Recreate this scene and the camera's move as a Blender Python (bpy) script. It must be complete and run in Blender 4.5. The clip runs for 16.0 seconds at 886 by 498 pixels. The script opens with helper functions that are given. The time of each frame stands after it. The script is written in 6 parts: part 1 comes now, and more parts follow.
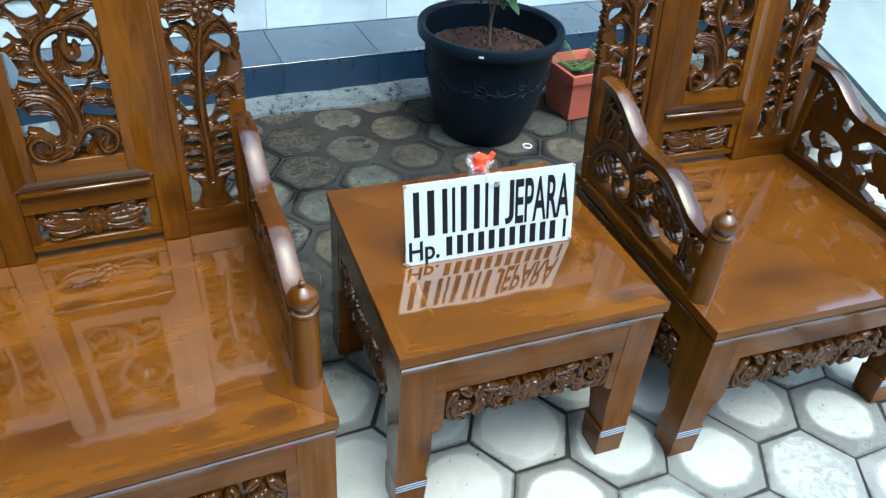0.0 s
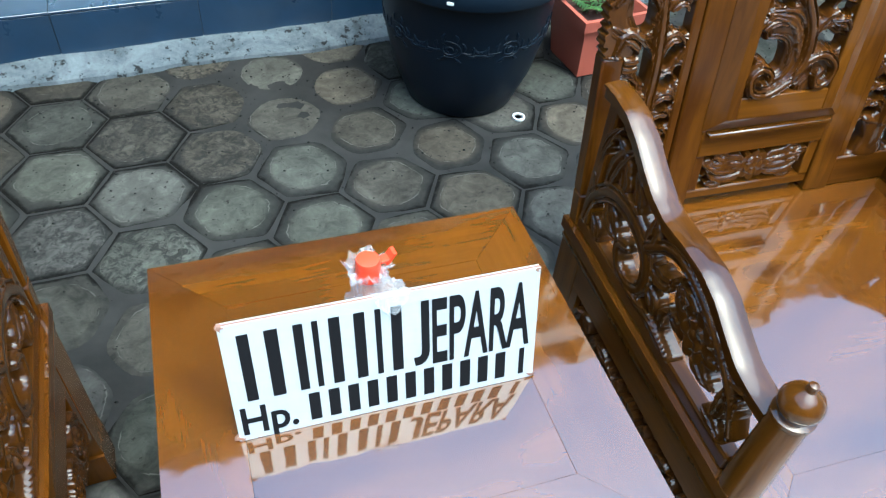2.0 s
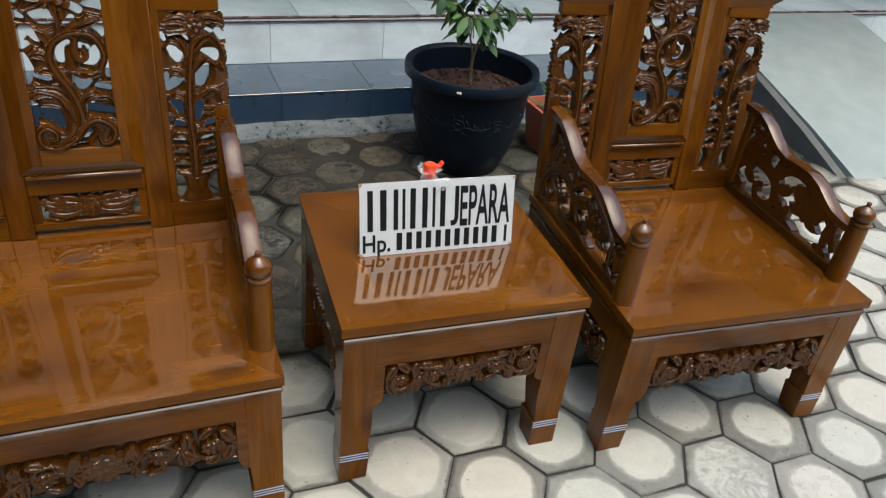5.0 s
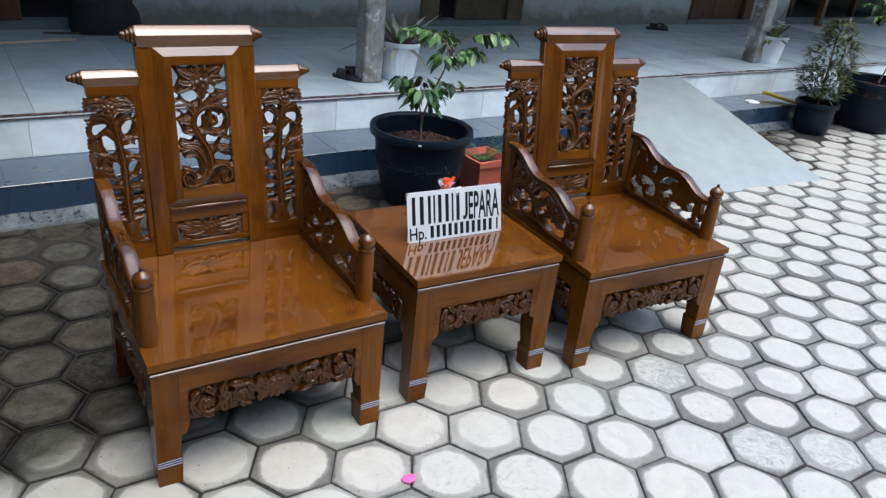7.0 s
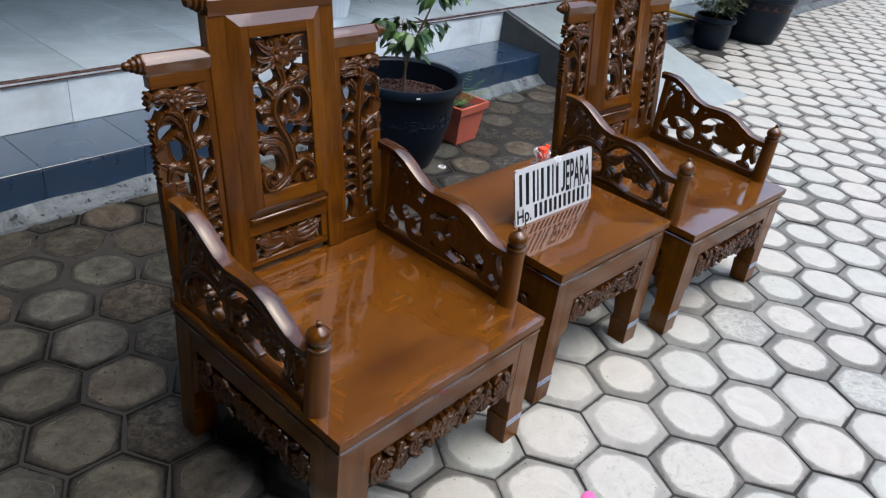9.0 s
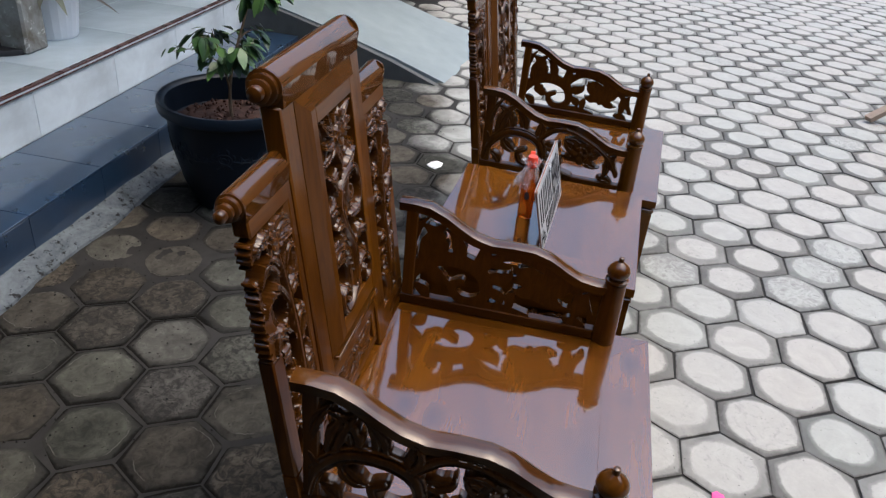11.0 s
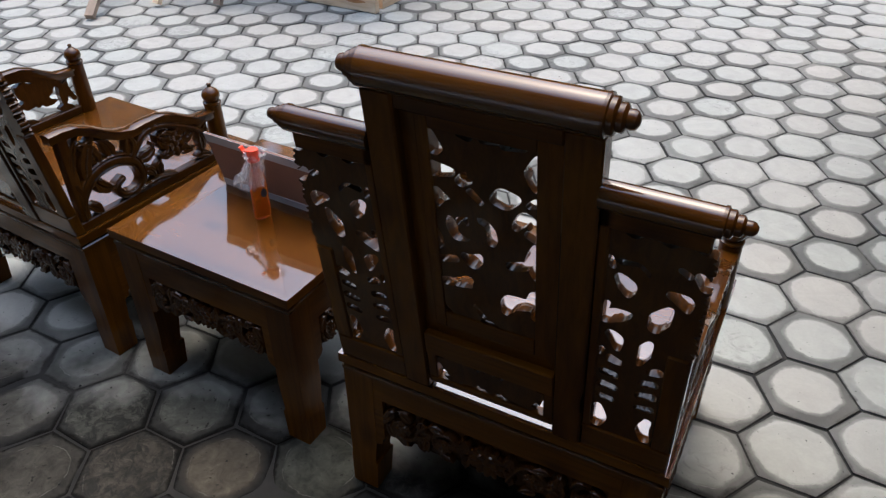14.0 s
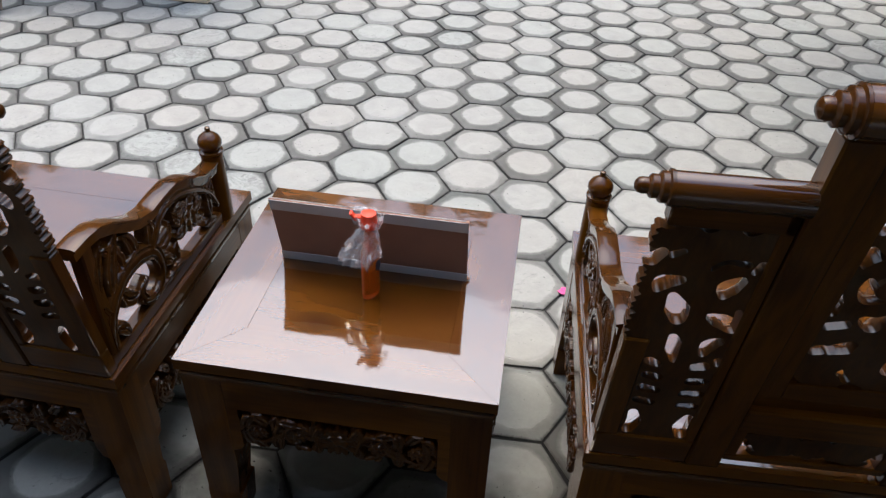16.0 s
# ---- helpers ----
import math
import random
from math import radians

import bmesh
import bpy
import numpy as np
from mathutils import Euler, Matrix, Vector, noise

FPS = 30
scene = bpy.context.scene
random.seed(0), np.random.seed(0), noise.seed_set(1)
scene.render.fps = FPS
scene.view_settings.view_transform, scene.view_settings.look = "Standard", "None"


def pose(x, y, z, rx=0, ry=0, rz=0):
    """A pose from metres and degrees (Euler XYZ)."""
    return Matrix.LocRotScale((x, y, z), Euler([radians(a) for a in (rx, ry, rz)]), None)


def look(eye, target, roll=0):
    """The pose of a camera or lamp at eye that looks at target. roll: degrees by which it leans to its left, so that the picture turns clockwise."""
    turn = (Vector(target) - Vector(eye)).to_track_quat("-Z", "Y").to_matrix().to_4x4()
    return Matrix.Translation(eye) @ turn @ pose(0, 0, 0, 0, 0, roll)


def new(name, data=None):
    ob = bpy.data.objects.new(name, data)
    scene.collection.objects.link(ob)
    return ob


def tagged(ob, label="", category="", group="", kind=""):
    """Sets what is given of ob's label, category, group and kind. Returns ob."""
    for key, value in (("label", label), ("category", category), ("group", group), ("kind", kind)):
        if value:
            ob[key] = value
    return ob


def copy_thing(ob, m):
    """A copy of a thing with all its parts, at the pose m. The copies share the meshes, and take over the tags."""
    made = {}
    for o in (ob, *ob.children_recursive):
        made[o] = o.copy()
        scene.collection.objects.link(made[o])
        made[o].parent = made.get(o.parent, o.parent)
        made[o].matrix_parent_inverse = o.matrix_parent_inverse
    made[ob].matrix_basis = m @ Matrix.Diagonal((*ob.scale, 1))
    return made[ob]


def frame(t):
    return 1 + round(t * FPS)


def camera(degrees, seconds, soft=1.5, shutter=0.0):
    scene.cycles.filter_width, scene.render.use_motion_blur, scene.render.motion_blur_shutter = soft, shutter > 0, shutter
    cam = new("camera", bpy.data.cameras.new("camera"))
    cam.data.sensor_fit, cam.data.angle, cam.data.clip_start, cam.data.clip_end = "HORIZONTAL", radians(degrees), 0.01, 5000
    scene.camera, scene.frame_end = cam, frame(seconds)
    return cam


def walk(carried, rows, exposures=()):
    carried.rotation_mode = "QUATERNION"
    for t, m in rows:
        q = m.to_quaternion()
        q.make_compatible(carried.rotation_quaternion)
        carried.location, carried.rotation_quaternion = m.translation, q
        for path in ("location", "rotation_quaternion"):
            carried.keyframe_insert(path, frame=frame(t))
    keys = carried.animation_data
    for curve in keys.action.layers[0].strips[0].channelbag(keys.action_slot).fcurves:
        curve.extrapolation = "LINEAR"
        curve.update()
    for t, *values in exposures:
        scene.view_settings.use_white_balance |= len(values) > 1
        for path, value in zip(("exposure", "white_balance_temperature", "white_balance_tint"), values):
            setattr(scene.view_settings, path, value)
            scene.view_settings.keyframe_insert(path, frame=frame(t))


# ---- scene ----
cam = camera(61.6, 16.0, soft=1.3)
PATH = [
    (0, (-0.311, -0.876, 1.429), (0.317, 0.589, 0.221), 4.9),
    (0.5, (-0.092, -0.609, 1.366), (0.433, 0.827, 0.077), 5.7),
    (1, (0.041, -0.394, 1.281), (0.527, 0.992, -0.077), 3.9),
    (1.5, (0.127, -0.224, 1.271), (0.638, 1.051, -0.183), 4.2),
    (2, (0.135, -0.247, 1.287), (0.651, 1.057, -0.139), 5.4),
    (2.5, (0.144, -0.203, 1.087), (0.545, 1.255, -0.221), 5.5),
    (3, (0.194, -0.082, 0.874), (0.517, 1.385, -0.446), 3.9),
    (3.5, (0.205, -0.031, 0.84), (0.571, 1.327, -0.582), 4.6),
    (4, (0.111, -0.236, 1.073), (0.636, 1.157, -0.263), 7.1),
    (4.2, (0.024, -0.438, 1.178), (0.58, 0.987, -0.111), 7.8),
    (6.3, (-0.677, -1.728, 1.572), (0.088, -0.093, 0.71), 6.3),
    (6.5, (-0.77, -1.753, 1.558), (0.054, -0.142, 0.708), 7.5),
    (7, (-1.028, -1.761, 1.572), (-0.069, -0.235, 0.705), 6.1),
    (7.5, (-1.15, -1.61, 1.515), (-0.113, -0.125, 0.666), 6.9),
    (8, (-1.216, -1.35, 1.541), (-0.115, 0.068, 0.659), 6.2),
    (8.5, (-1.349, -1.109, 1.527), (-0.105, 0.14, 0.583), 6.5),
    (9, (-1.513, -0.896, 1.509), (-0.219, 0.25, 0.503), 7.6),
    (9.2, (-1.556, -0.795, 1.509), (-0.23, 0.292, 0.48), 9.1),
    (11.3, (-1.645, 0.305, 1.472), (0.029, 0.564, 0.408), 5.5),
    (11.5, (-1.602, 0.407, 1.472), (0.061, 0.593, 0.376), 5.9),
    (12, (-1.495, 0.697, 1.457), (0.172, 0.356, 0.405), 5.4),
    (12.5, (-1.4, 0.952, 1.478), (0.138, 0.182, 0.457), 3.5),
    (13, (-1.216, 1.144, 1.466), (0.118, 0.117, 0.386), 0.6),
    (13.5, (-1.063, 1.326, 1.476), (-0.027, 0.008, 0.384), -1.0),
    (14, (-0.926, 1.469, 1.48), (-0.094, 0.059, 0.332), -0.5),
    (14.5, (-0.703, 1.484, 1.475), (0.021, 0.038, 0.298), -2.2),
    (15, (-0.473, 1.492, 1.461), (0.156, 0.012, 0.272), 0.8),
    (15.5, (-0.198, 1.478, 1.443), (0.207, -0.054, 0.223), -0.3),
    (16, (-0.001, 1.403, 1.421), (0.199, -0.178, 0.212), 2.5),
]
walk(cam, [(t, look(eye, target, roll)) for t, eye, target, roll in PATH], exposures=[(0.0, 1.14, 4971, -8), (0.7, 1.42, 4800, -10), (1.5, 1.36, 4785, -9), (2.4, 1.28, 4785, -9), (3.2, 0.76, 5071, -8), (3.6, 0.52, 5214, -5), (4.0, 0.38, 6219, 2), (4.4, 0.38, 6219, 2), (6.3, 0.58, 5433, 5), (9.2, 0.49, 5620, 8), (11.3, 0.25, 5740, 9), (12.2, 0.3, 5771, 9), (13.2, 0.13, 5725, 8), (14.5, 0.46, 5678, 8), (15.2, 0.48, 5725, 8), (16.0, 0.30, 5771, 7)])

# ---- daylight: a bright white overcast sky over the open yard ----
world = bpy.data.worlds.new("overcast")
scene.world = world
world.use_nodes = True
wn, wl = world.node_tree.nodes, world.node_tree.links
sky = wn.new("ShaderNodeTexSky")
sky.sky_type, sky.sun_disc = "NISHITA", False
sky.sun_elevation, sky.sun_rotation = radians(72), radians(154)
sky.air_density, sky.dust_density, sky.ozone_density = 1.6, 6.0, 1.0
hsv = wn.new("ShaderNodeHueSaturation")
hsv.inputs["Saturation"].default_value = 1.3
wl.new(sky.outputs[0], hsv.inputs["Color"])
# an overcast sky is about three times brighter overhead than at the horizon
way, high, cloud, dome = wn.new("ShaderNodeTexCoord"), wn.new("ShaderNodeSeparateXYZ"), wn.new("ShaderNodeMath"), wn.new("ShaderNodeVectorMath")
cloud.operation, cloud.use_clamp, dome.operation = "MULTIPLY_ADD", False, "SCALE"
cloud.inputs[1].default_value, cloud.inputs[2].default_value = 0.75, 1.15
wl.new(way.outputs["Generated"], high.inputs[0])
wl.new(high.outputs["Z"], cloud.inputs[0])
wl.new(hsv.outputs[0], dome.inputs[0])
wl.new(cloud.outputs[0], dome.inputs["Scale"])
wl.new(dome.outputs[0], wn["Background"].inputs["Color"])
wn["Background"].inputs["Strength"].default_value = 0.15
sun_data = bpy.data.lights.new("sun", "SUN")
sun_data.energy, sun_data.angle, sun_data.color = 1.05, radians(66), (1.0, 0.98, 0.945)
sun = new("sun", sun_data)
sun.matrix_world = look((0.7, -1.45, 4.9), (0, 0, 0))

# ---- materials ----


def material(name):
    m = bpy.data.materials.new(name)
    m.use_nodes = True
    return m, m.node_tree.nodes, m.node_tree.links, m.node_tree.nodes["Principled BSDF"]


def ramp(nodes, stops):
    r = nodes.new("ShaderNodeValToRGB")
    while len(r.color_ramp.elements) < len(stops):
        r.color_ramp.elements.new(0.5)
    for e, (p, c) in zip(r.color_ramp.elements, stops):
        e.position, e.color = p, (*c, 1) if len(c) == 3 else c
    return r


def coords(nodes, links, kind="Object", scale=(1, 1, 1)):
    tc, mp = nodes.new("ShaderNodeTexCoord"), nodes.new("ShaderNodeMapping")
    mp.inputs["Scale"].default_value = scale
    links.new(tc.outputs[kind], mp.inputs["Vector"])
    return mp.outputs["Vector"]


def noise_tex(nodes, links, vec, scale, detail=4, rough=0.55, distort=0.0):
    n = nodes.new("ShaderNodeTexNoise")
    n.inputs["Scale"].default_value, n.inputs["Detail"].default_value = scale, detail
    n.inputs["Roughness"].default_value, n.inputs["Distortion"].default_value = rough, distort
    links.new(vec, n.inputs["Vector"])
    return n.outputs["Fac"]


def mix(nodes, links, fac, a, b, blend="MIX"):
    n = nodes.new("ShaderNodeMix")
    n.data_type, n.blend_type = "RGBA", blend
    for sock, v in ((n.inputs[0], fac), (n.inputs[6], a), (n.inputs[7], b)):
        if isinstance(v, (int, float)):
            sock.default_value = v
        elif isinstance(v, tuple):
            sock.default_value = (*v, 1)
        else:
            links.new(v, sock)
    return n.outputs[2]


def maths(nodes, links, op, a, b=0.0, c=0.0):
    n = nodes.new("ShaderNodeMath")
    n.operation = op
    for sock, v in zip(n.inputs, (a, b, c)):
        if isinstance(v, (int, float)):
            sock.default_value = v
        else:
            links.new(v, sock)
    return n.outputs[0]


def bump(nodes, links, bsdf, height, strength, distance=0.002):
    b = nodes.new("ShaderNodeBump")
    b.inputs["Strength"].default_value, b.inputs["Distance"].default_value = strength, distance
    links.new(height, b.inputs["Height"])
    links.new(b.outputs[0], bsdf.inputs["Normal"])


def lacquered_wood(name, axis, tone=0.92, rough=0.14, ior=1.27, wavy=0.0016, figure=0.30):
    """Teak under a thick clear lacquer; the grain runs along the axis, the lacquer lies a little uneven."""
    m, n, l, b = material(name)
    s = [46.0, 46.0, 46.0]
    s[axis] = 2.4
    v = coords(n, l, "Object", tuple(s))
    grain = noise_tex(n, l, v, 1.0, 6, 0.62, 1.2)
    s2 = [5.0, 5.0, 5.0]
    s2[axis] = 1.6
    cloud = noise_tex(n, l, coords(n, l, "Object", tuple(s2)), 1.0, 4, 0.55, 0.6)
    f = lambda k: (0.094 * tone * k, 0.0308 * tone * k**1.15, 0.0010 * tone * k)
    col = ramp(n, [(0.30, f(1 - figure)), (0.5, f(1.0)), (0.70, f(1 + figure * 0.8))])
    l.new(grain, col.inputs[0])
    bands = ramp(n, [(0.33, (0.50, 0.43, 0.36)), (0.47, (0.93, 0.92, 0.92)), (0.66, (1.28, 1.32, 1.15))])
    l.new(cloud, bands.inputs[0])
    wood = mix(n, l, 1.0, col.outputs[0], bands.outputs[0], "MULTIPLY")
    # a few dark knots, drawn out along the grain
    s3 = [9.0, 9.0, 9.0]
    s3[axis] = 4.6
    spots = n.new("ShaderNodeTexVoronoi")
    spots.inputs["Scale"].default_value = 1.0
    l.new(coords(n, l, "Object", tuple(s3)), spots.inputs["Vector"])
    eye = ramp(n, [(0.05, (0.85, 0.85, 0.85)), (0.13, (0.55, 0.55, 0.55)), (0.27, (0, 0, 0))])
    l.new(maths(n, l, "MULTIPLY_ADD", grain, 0.12, maths(n, l, "ADD", spots.outputs["Distance"], -0.05)), eye.inputs[0])
    l.new(mix(n, l, eye.outputs[0], wood, tuple(x * tone for x in (0.028, 0.0075, 0.0009))), b.inputs["Base Color"])
    b.inputs["Roughness"].default_value = 0.5
    b.inputs["Specular IOR Level"].default_value = 0.05
    b.inputs["Coat Weight"].default_value = 1.0
    l.new(maths(n, l, "MULTIPLY_ADD", cloud, 0.06, rough - 0.03), b.inputs["Coat Roughness"])
    b.inputs["Coat IOR"].default_value = ior
    bump(n, l, b, grain, 0.03, 0.001)
    sag = n.new("ShaderNodeBump")
    sag.inputs["Strength"].default_value, sag.inputs["Distance"].default_value = 1.0, wavy
    l.new(noise_tex(n, l, coords(n, l, "Object"), 7.0, 3, 0.5, 0.4), sag.inputs["Height"])
    l.new(sag.outputs[0], b.inputs["Coat Normal"])
    return m


WOOD_X, WOOD_Y, WOOD_Z = (lacquered_wood("lacquered_teak_" + "xyz"[a], a) for a in range(3))
TOP_X, TOP_Y = (lacquered_wood("lacquered_teak_top_" + "xy"[a], a, 1.05, 0.06, 2.08, 0.0008, 0.10) for a in range(2))
RAIL_X, RAIL_Y, RAIL_Z = (lacquered_wood("lacquered_teak_rail_" + "xyz"[a], a, 0.72, 0.03, (1.65, 1.48, 1.48)[a], 0.0006) for a in range(3))


def carved_wood(name, coat, rough, tone=1.0):
    """Lacquered carving, a darker brown than the plain boards, varied by noise."""
    m, n, l, b = material(name)
    g = noise_tex(n, l, coords(n, l, "Object", (60, 60, 18)), 1.0, 5, 0.6, 0.8)
    col = ramp(n, [(p, (0.060 * tone * k, 0.0192 * tone * k, 0.0009 * tone * k)) for p, k in ((0.3, 0.6), (0.55, 1.0), (0.8, 1.4))])
    l.new(g, col.inputs[0])
    l.new(col.outputs[0], b.inputs["Base Color"])
    b.inputs["Roughness"].default_value = 0.5
    b.inputs["Specular IOR Level"].default_value = 0.05
    b.inputs["Coat Weight"].default_value, b.inputs["Coat Roughness"].default_value = coat, rough
    b.inputs["Coat IOR"].default_value = 1.42
    bump(n, l, b, g, 0.06, 0.001)
    return m


CARVED, CARVED_LOW = carved_wood("carved_teak", 0.9, 0.09, 0.98), carved_wood("carved_teak_satin", 0.8, 0.12, 0.75)


def plain(name, colour, rough=0.5, metal=0.0, vary=0.15, scale=12.0, bumps=0.1, kind="Object", coat=0.0):
    m, n, l, b = material(name)
    v = coords(n, l, kind)
    a, c = noise_tex(n, l, v, scale, 5), noise_tex(n, l, v, scale * 0.17, 3)
    r = ramp(n, [(0.3, tuple(x * (1 - vary) for x in colour)), (0.7, tuple(min(1, x * (1 + vary)) for x in colour))])
    l.new(mix(n, l, 0.5, a, c), r.inputs[0])
    l.new(r.outputs[0], b.inputs["Base Color"])
    rr = maths(n, l, "MULTIPLY_ADD", a, 0.2, rough - 0.1)
    l.new(rr, b.inputs["Roughness"])
    b.inputs["Metallic"].default_value, b.inputs["Coat Weight"].default_value = metal, coat
    if bumps:
        bump(n, l, b, a, bumps, 0.003)
    return m


# pitch, turn and offset of the hexagonal paving
PITCH, TURN, OFF = 0.23527, radians(31.743), (-0.0325, -0.1097)


def paving():
    """Cast hexagonal concrete: a pale trowelled face, a greyer rim of its own width; mud and painted-in shade darken
    the house side.
    """
    m, n, l, b = material("hexagon_concrete")
    M = lambda op, a, b=0.0, c=0.0: maths(n, l, op, a, b, c)
    N = lambda vec, scale, detail=4, rough=0.55, distort=0.0: noise_tex(n, l, vec, scale, detail, rough, distort)
    uv = coords(n, l, "UV")
    geo, info, own = n.new("ShaderNodeNewGeometry"), n.new("ShaderNodeAttribute"), n.new("ShaderNodeObjectInfo")
    info.attribute_name = "tone"
    pos = geo.outputs["Position"]
    # three chance numbers for each stone
    r1 = M("FRACT", M("ADD", info.outputs["Fac"], own.outputs["Random"]))
    r2, r3 = M("FRACT", M("MULTIPLY_ADD", r1, 7.31, 0.13)), M("FRACT", M("MULTIPLY_ADD", r1, 17.7, 0.41))
    # distance from the middle: 1 at the edge
    flat = n.new("ShaderNodeSeparateXYZ")
    l.new(uv, flat.inputs[0])
    hexa = None
    for k in range(3):
        a = TURN + math.pi / 3 * k
        d = M("ABSOLUTE", M("MULTIPLY_ADD", flat.outputs["X"], math.cos(a), M("MULTIPLY", flat.outputs["Y"], math.sin(a))))
        hexa = d if hexa is None else M("MAXIMUM", hexa, d)
    ln = n.new("ShaderNodeVectorMath")
    ln.operation = "LENGTH"
    l.new(uv, ln.inputs[0])
    # mud and painted shade: behind the chairs along the porch, and beside them westwards
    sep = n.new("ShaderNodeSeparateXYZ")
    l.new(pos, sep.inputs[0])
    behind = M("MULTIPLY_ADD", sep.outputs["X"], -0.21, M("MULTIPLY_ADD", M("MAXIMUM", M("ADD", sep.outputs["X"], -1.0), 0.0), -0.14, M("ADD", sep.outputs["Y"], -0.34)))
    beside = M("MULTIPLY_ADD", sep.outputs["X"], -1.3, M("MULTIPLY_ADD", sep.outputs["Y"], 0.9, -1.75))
    mud_shade = M("ADD", N(pos, 1.6, 5, 0.6, 0.3), M("ADD", M("MAXIMUM", behind, beside), -0.5))
    # soil: how far mud and painted-in shade darken a stone
    soil = M("MINIMUM", M("MAXIMUM", M("MULTIPLY_ADD", mud_shade, 4.0, 0.20), 0.0), 1.0)
    # the face is nearly round where it is washed, worn out towards the corners in the mud
    square = M("MULTIPLY_ADD", soil, 0.12, 0.2)
    soft = M("ADD", M("MULTIPLY", hexa, square), M("MULTIPLY", ln.outputs["Value"], M("SUBTRACT", 1.0, square)))
    wander, fine, patch = N(pos, 11.0, 5, 0.66), N(pos, 95.0, 5, 0.65), N(pos, 5.0, 5, 0.62, 0.5)
    stain = N(pos, 2.3, 4, 0.6, 0.8)
    rad = M("ADD", soft, M("MULTIPLY_ADD", stain, 0.42, M("MULTIPLY_ADD", wander, 0.26, -0.34)))
    out = M("SUBTRACT", rad, M("MULTIPLY_ADD", r1, 0.16, M("MULTIPLY_ADD", soil, 0.015, 0.71)))
    disc = ramp(n, [(0.30, (1, 1, 1)), (0.58, (0.35, 0.35, 0.35)), (1.0, (0, 0, 0))])
    l.new(M("ADD", M("MULTIPLY", out, M("MULTIPLY_ADD", soil, -2.6, 5.5)), 0.5), disc.inputs[0])
    face = disc.outputs[0]
    # the washed stones
    pale = ramp(n, [(0.30, (0.280, 0.276, 0.251)), (0.62, (0.338, 0.334, 0.304))])
    l.new(mix(n, l, 0.3, N(pos, 8.0, 5, 0.6, 1.6), fine), pale.inputs[0])
    rim = ramp(n, [(0.15, (0.085, 0.084, 0.076)), (0.55, (0.148, 0.146, 0.132)), (0.90, (0.270, 0.267, 0.243))])
    l.new(M("MULTIPLY_ADD", r2, 0.60, M("MULTIPLY_ADD", stain, -0.55, M("MULTIPLY_ADD", patch, 0.7, 0.12))), rim.inputs[0])
    clean = mix(n, l, face, rim.outputs[0], pale.outputs[0])
    tint = ramp(n, [(0.0, (1.02, 0.995, 0.98)), (0.5, (1, 1, 1)), (1.0, (0.97, 1.0, 0.995))])
    l.new(r3, tint.inputs[0])
    clean = mix(n, l, 1.0, clean, tint.outputs[0], "MULTIPLY")
    # a thin trowelled lip round the face
    lip = ramp(n, [(0.40, (0, 0, 0)), (0.46, (1, 1, 1)), (0.52, (0, 0, 0))])
    l.new(M("MULTIPLY_ADD", out, 4.0, 0.5), lip.inputs[0])
    worn_lip = ramp(n, [(0.47, (0, 0, 0)), (0.60, (1, 1, 1))])
    l.new(N(pos, 19.0, 3, 0.5), worn_lip.inputs[0])
    edge = M("MULTIPLY", lip.outputs[0], worn_lip.outputs[0])
    clean = mix(n, l, M("MULTIPLY", edge, 0.6), clean, (0.37, 0.361, 0.323))
    # here and there a stone scoured or blackened
    scour = ramp(n, [(0.55, (0, 0, 0)), (0.70, (0.8, 0.8, 0.8))])
    l.new(M("MULTIPLY_ADD", M("GREATER_THAN", r3, 0.95), 0.10, M("MULTIPLY_ADD", N(pos, 16.0, 6, 0.7, 2.4), 0.75, M("MULTIPLY_ADD", N(pos, 1.3, 3, 0.5), 0.42, -0.12))), scour.inputs[0])
    clean = mix(n, l, scour.outputs[0], clean, mix(n, l, fine, (0.10, 0.098, 0.092), (0.25, 0.243, 0.228)))
    # the darkened stones: these low tones hold both dirt and shade
    dark_face = ramp(n, [(0.12, (0.022, 0.0210, 0.0190)), (0.40, (0.046, 0.0439, 0.0390)), (0.66, (0.072, 0.0692, 0.0610)), (0.90, (0.112, 0.109, 0.098))])
    l.new(M("MULTIPLY_ADD", r2, 0.34, M("MULTIPLY_ADD", mix(n, l, 0.5, N(pos, 7.0, 5, 0.62, 0.7), N(pos, 24.0, 6, 0.72, 0.8)), 2.0, -0.70)), dark_face.inputs[0])
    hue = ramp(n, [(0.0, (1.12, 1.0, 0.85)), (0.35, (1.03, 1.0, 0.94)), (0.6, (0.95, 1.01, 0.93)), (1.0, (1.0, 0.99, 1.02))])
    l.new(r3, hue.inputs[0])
    dull = mix(n, l, 1.0, dark_face.outputs[0], hue.outputs[0], "MULTIPLY")
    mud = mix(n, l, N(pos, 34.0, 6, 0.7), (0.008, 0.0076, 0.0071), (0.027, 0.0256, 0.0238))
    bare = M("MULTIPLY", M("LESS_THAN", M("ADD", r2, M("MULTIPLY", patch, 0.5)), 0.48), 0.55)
    muddy_shaded = mix(n, l, M("MAXIMUM", face, bare), mud, dull)
    muddy_shaded = mix(n, l, M("MULTIPLY", edge, 0.65), muddy_shaded, (0.120, 0.116, 0.102))
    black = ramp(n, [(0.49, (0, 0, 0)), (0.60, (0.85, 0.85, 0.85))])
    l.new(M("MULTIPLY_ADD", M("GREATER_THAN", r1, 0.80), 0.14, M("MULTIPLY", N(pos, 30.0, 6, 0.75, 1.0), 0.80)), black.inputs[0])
    muddy_shaded = mix(n, l, black.outputs[0], muddy_shaded, mud)
    whole = mix(n, l, soil, clean, muddy_shaded)
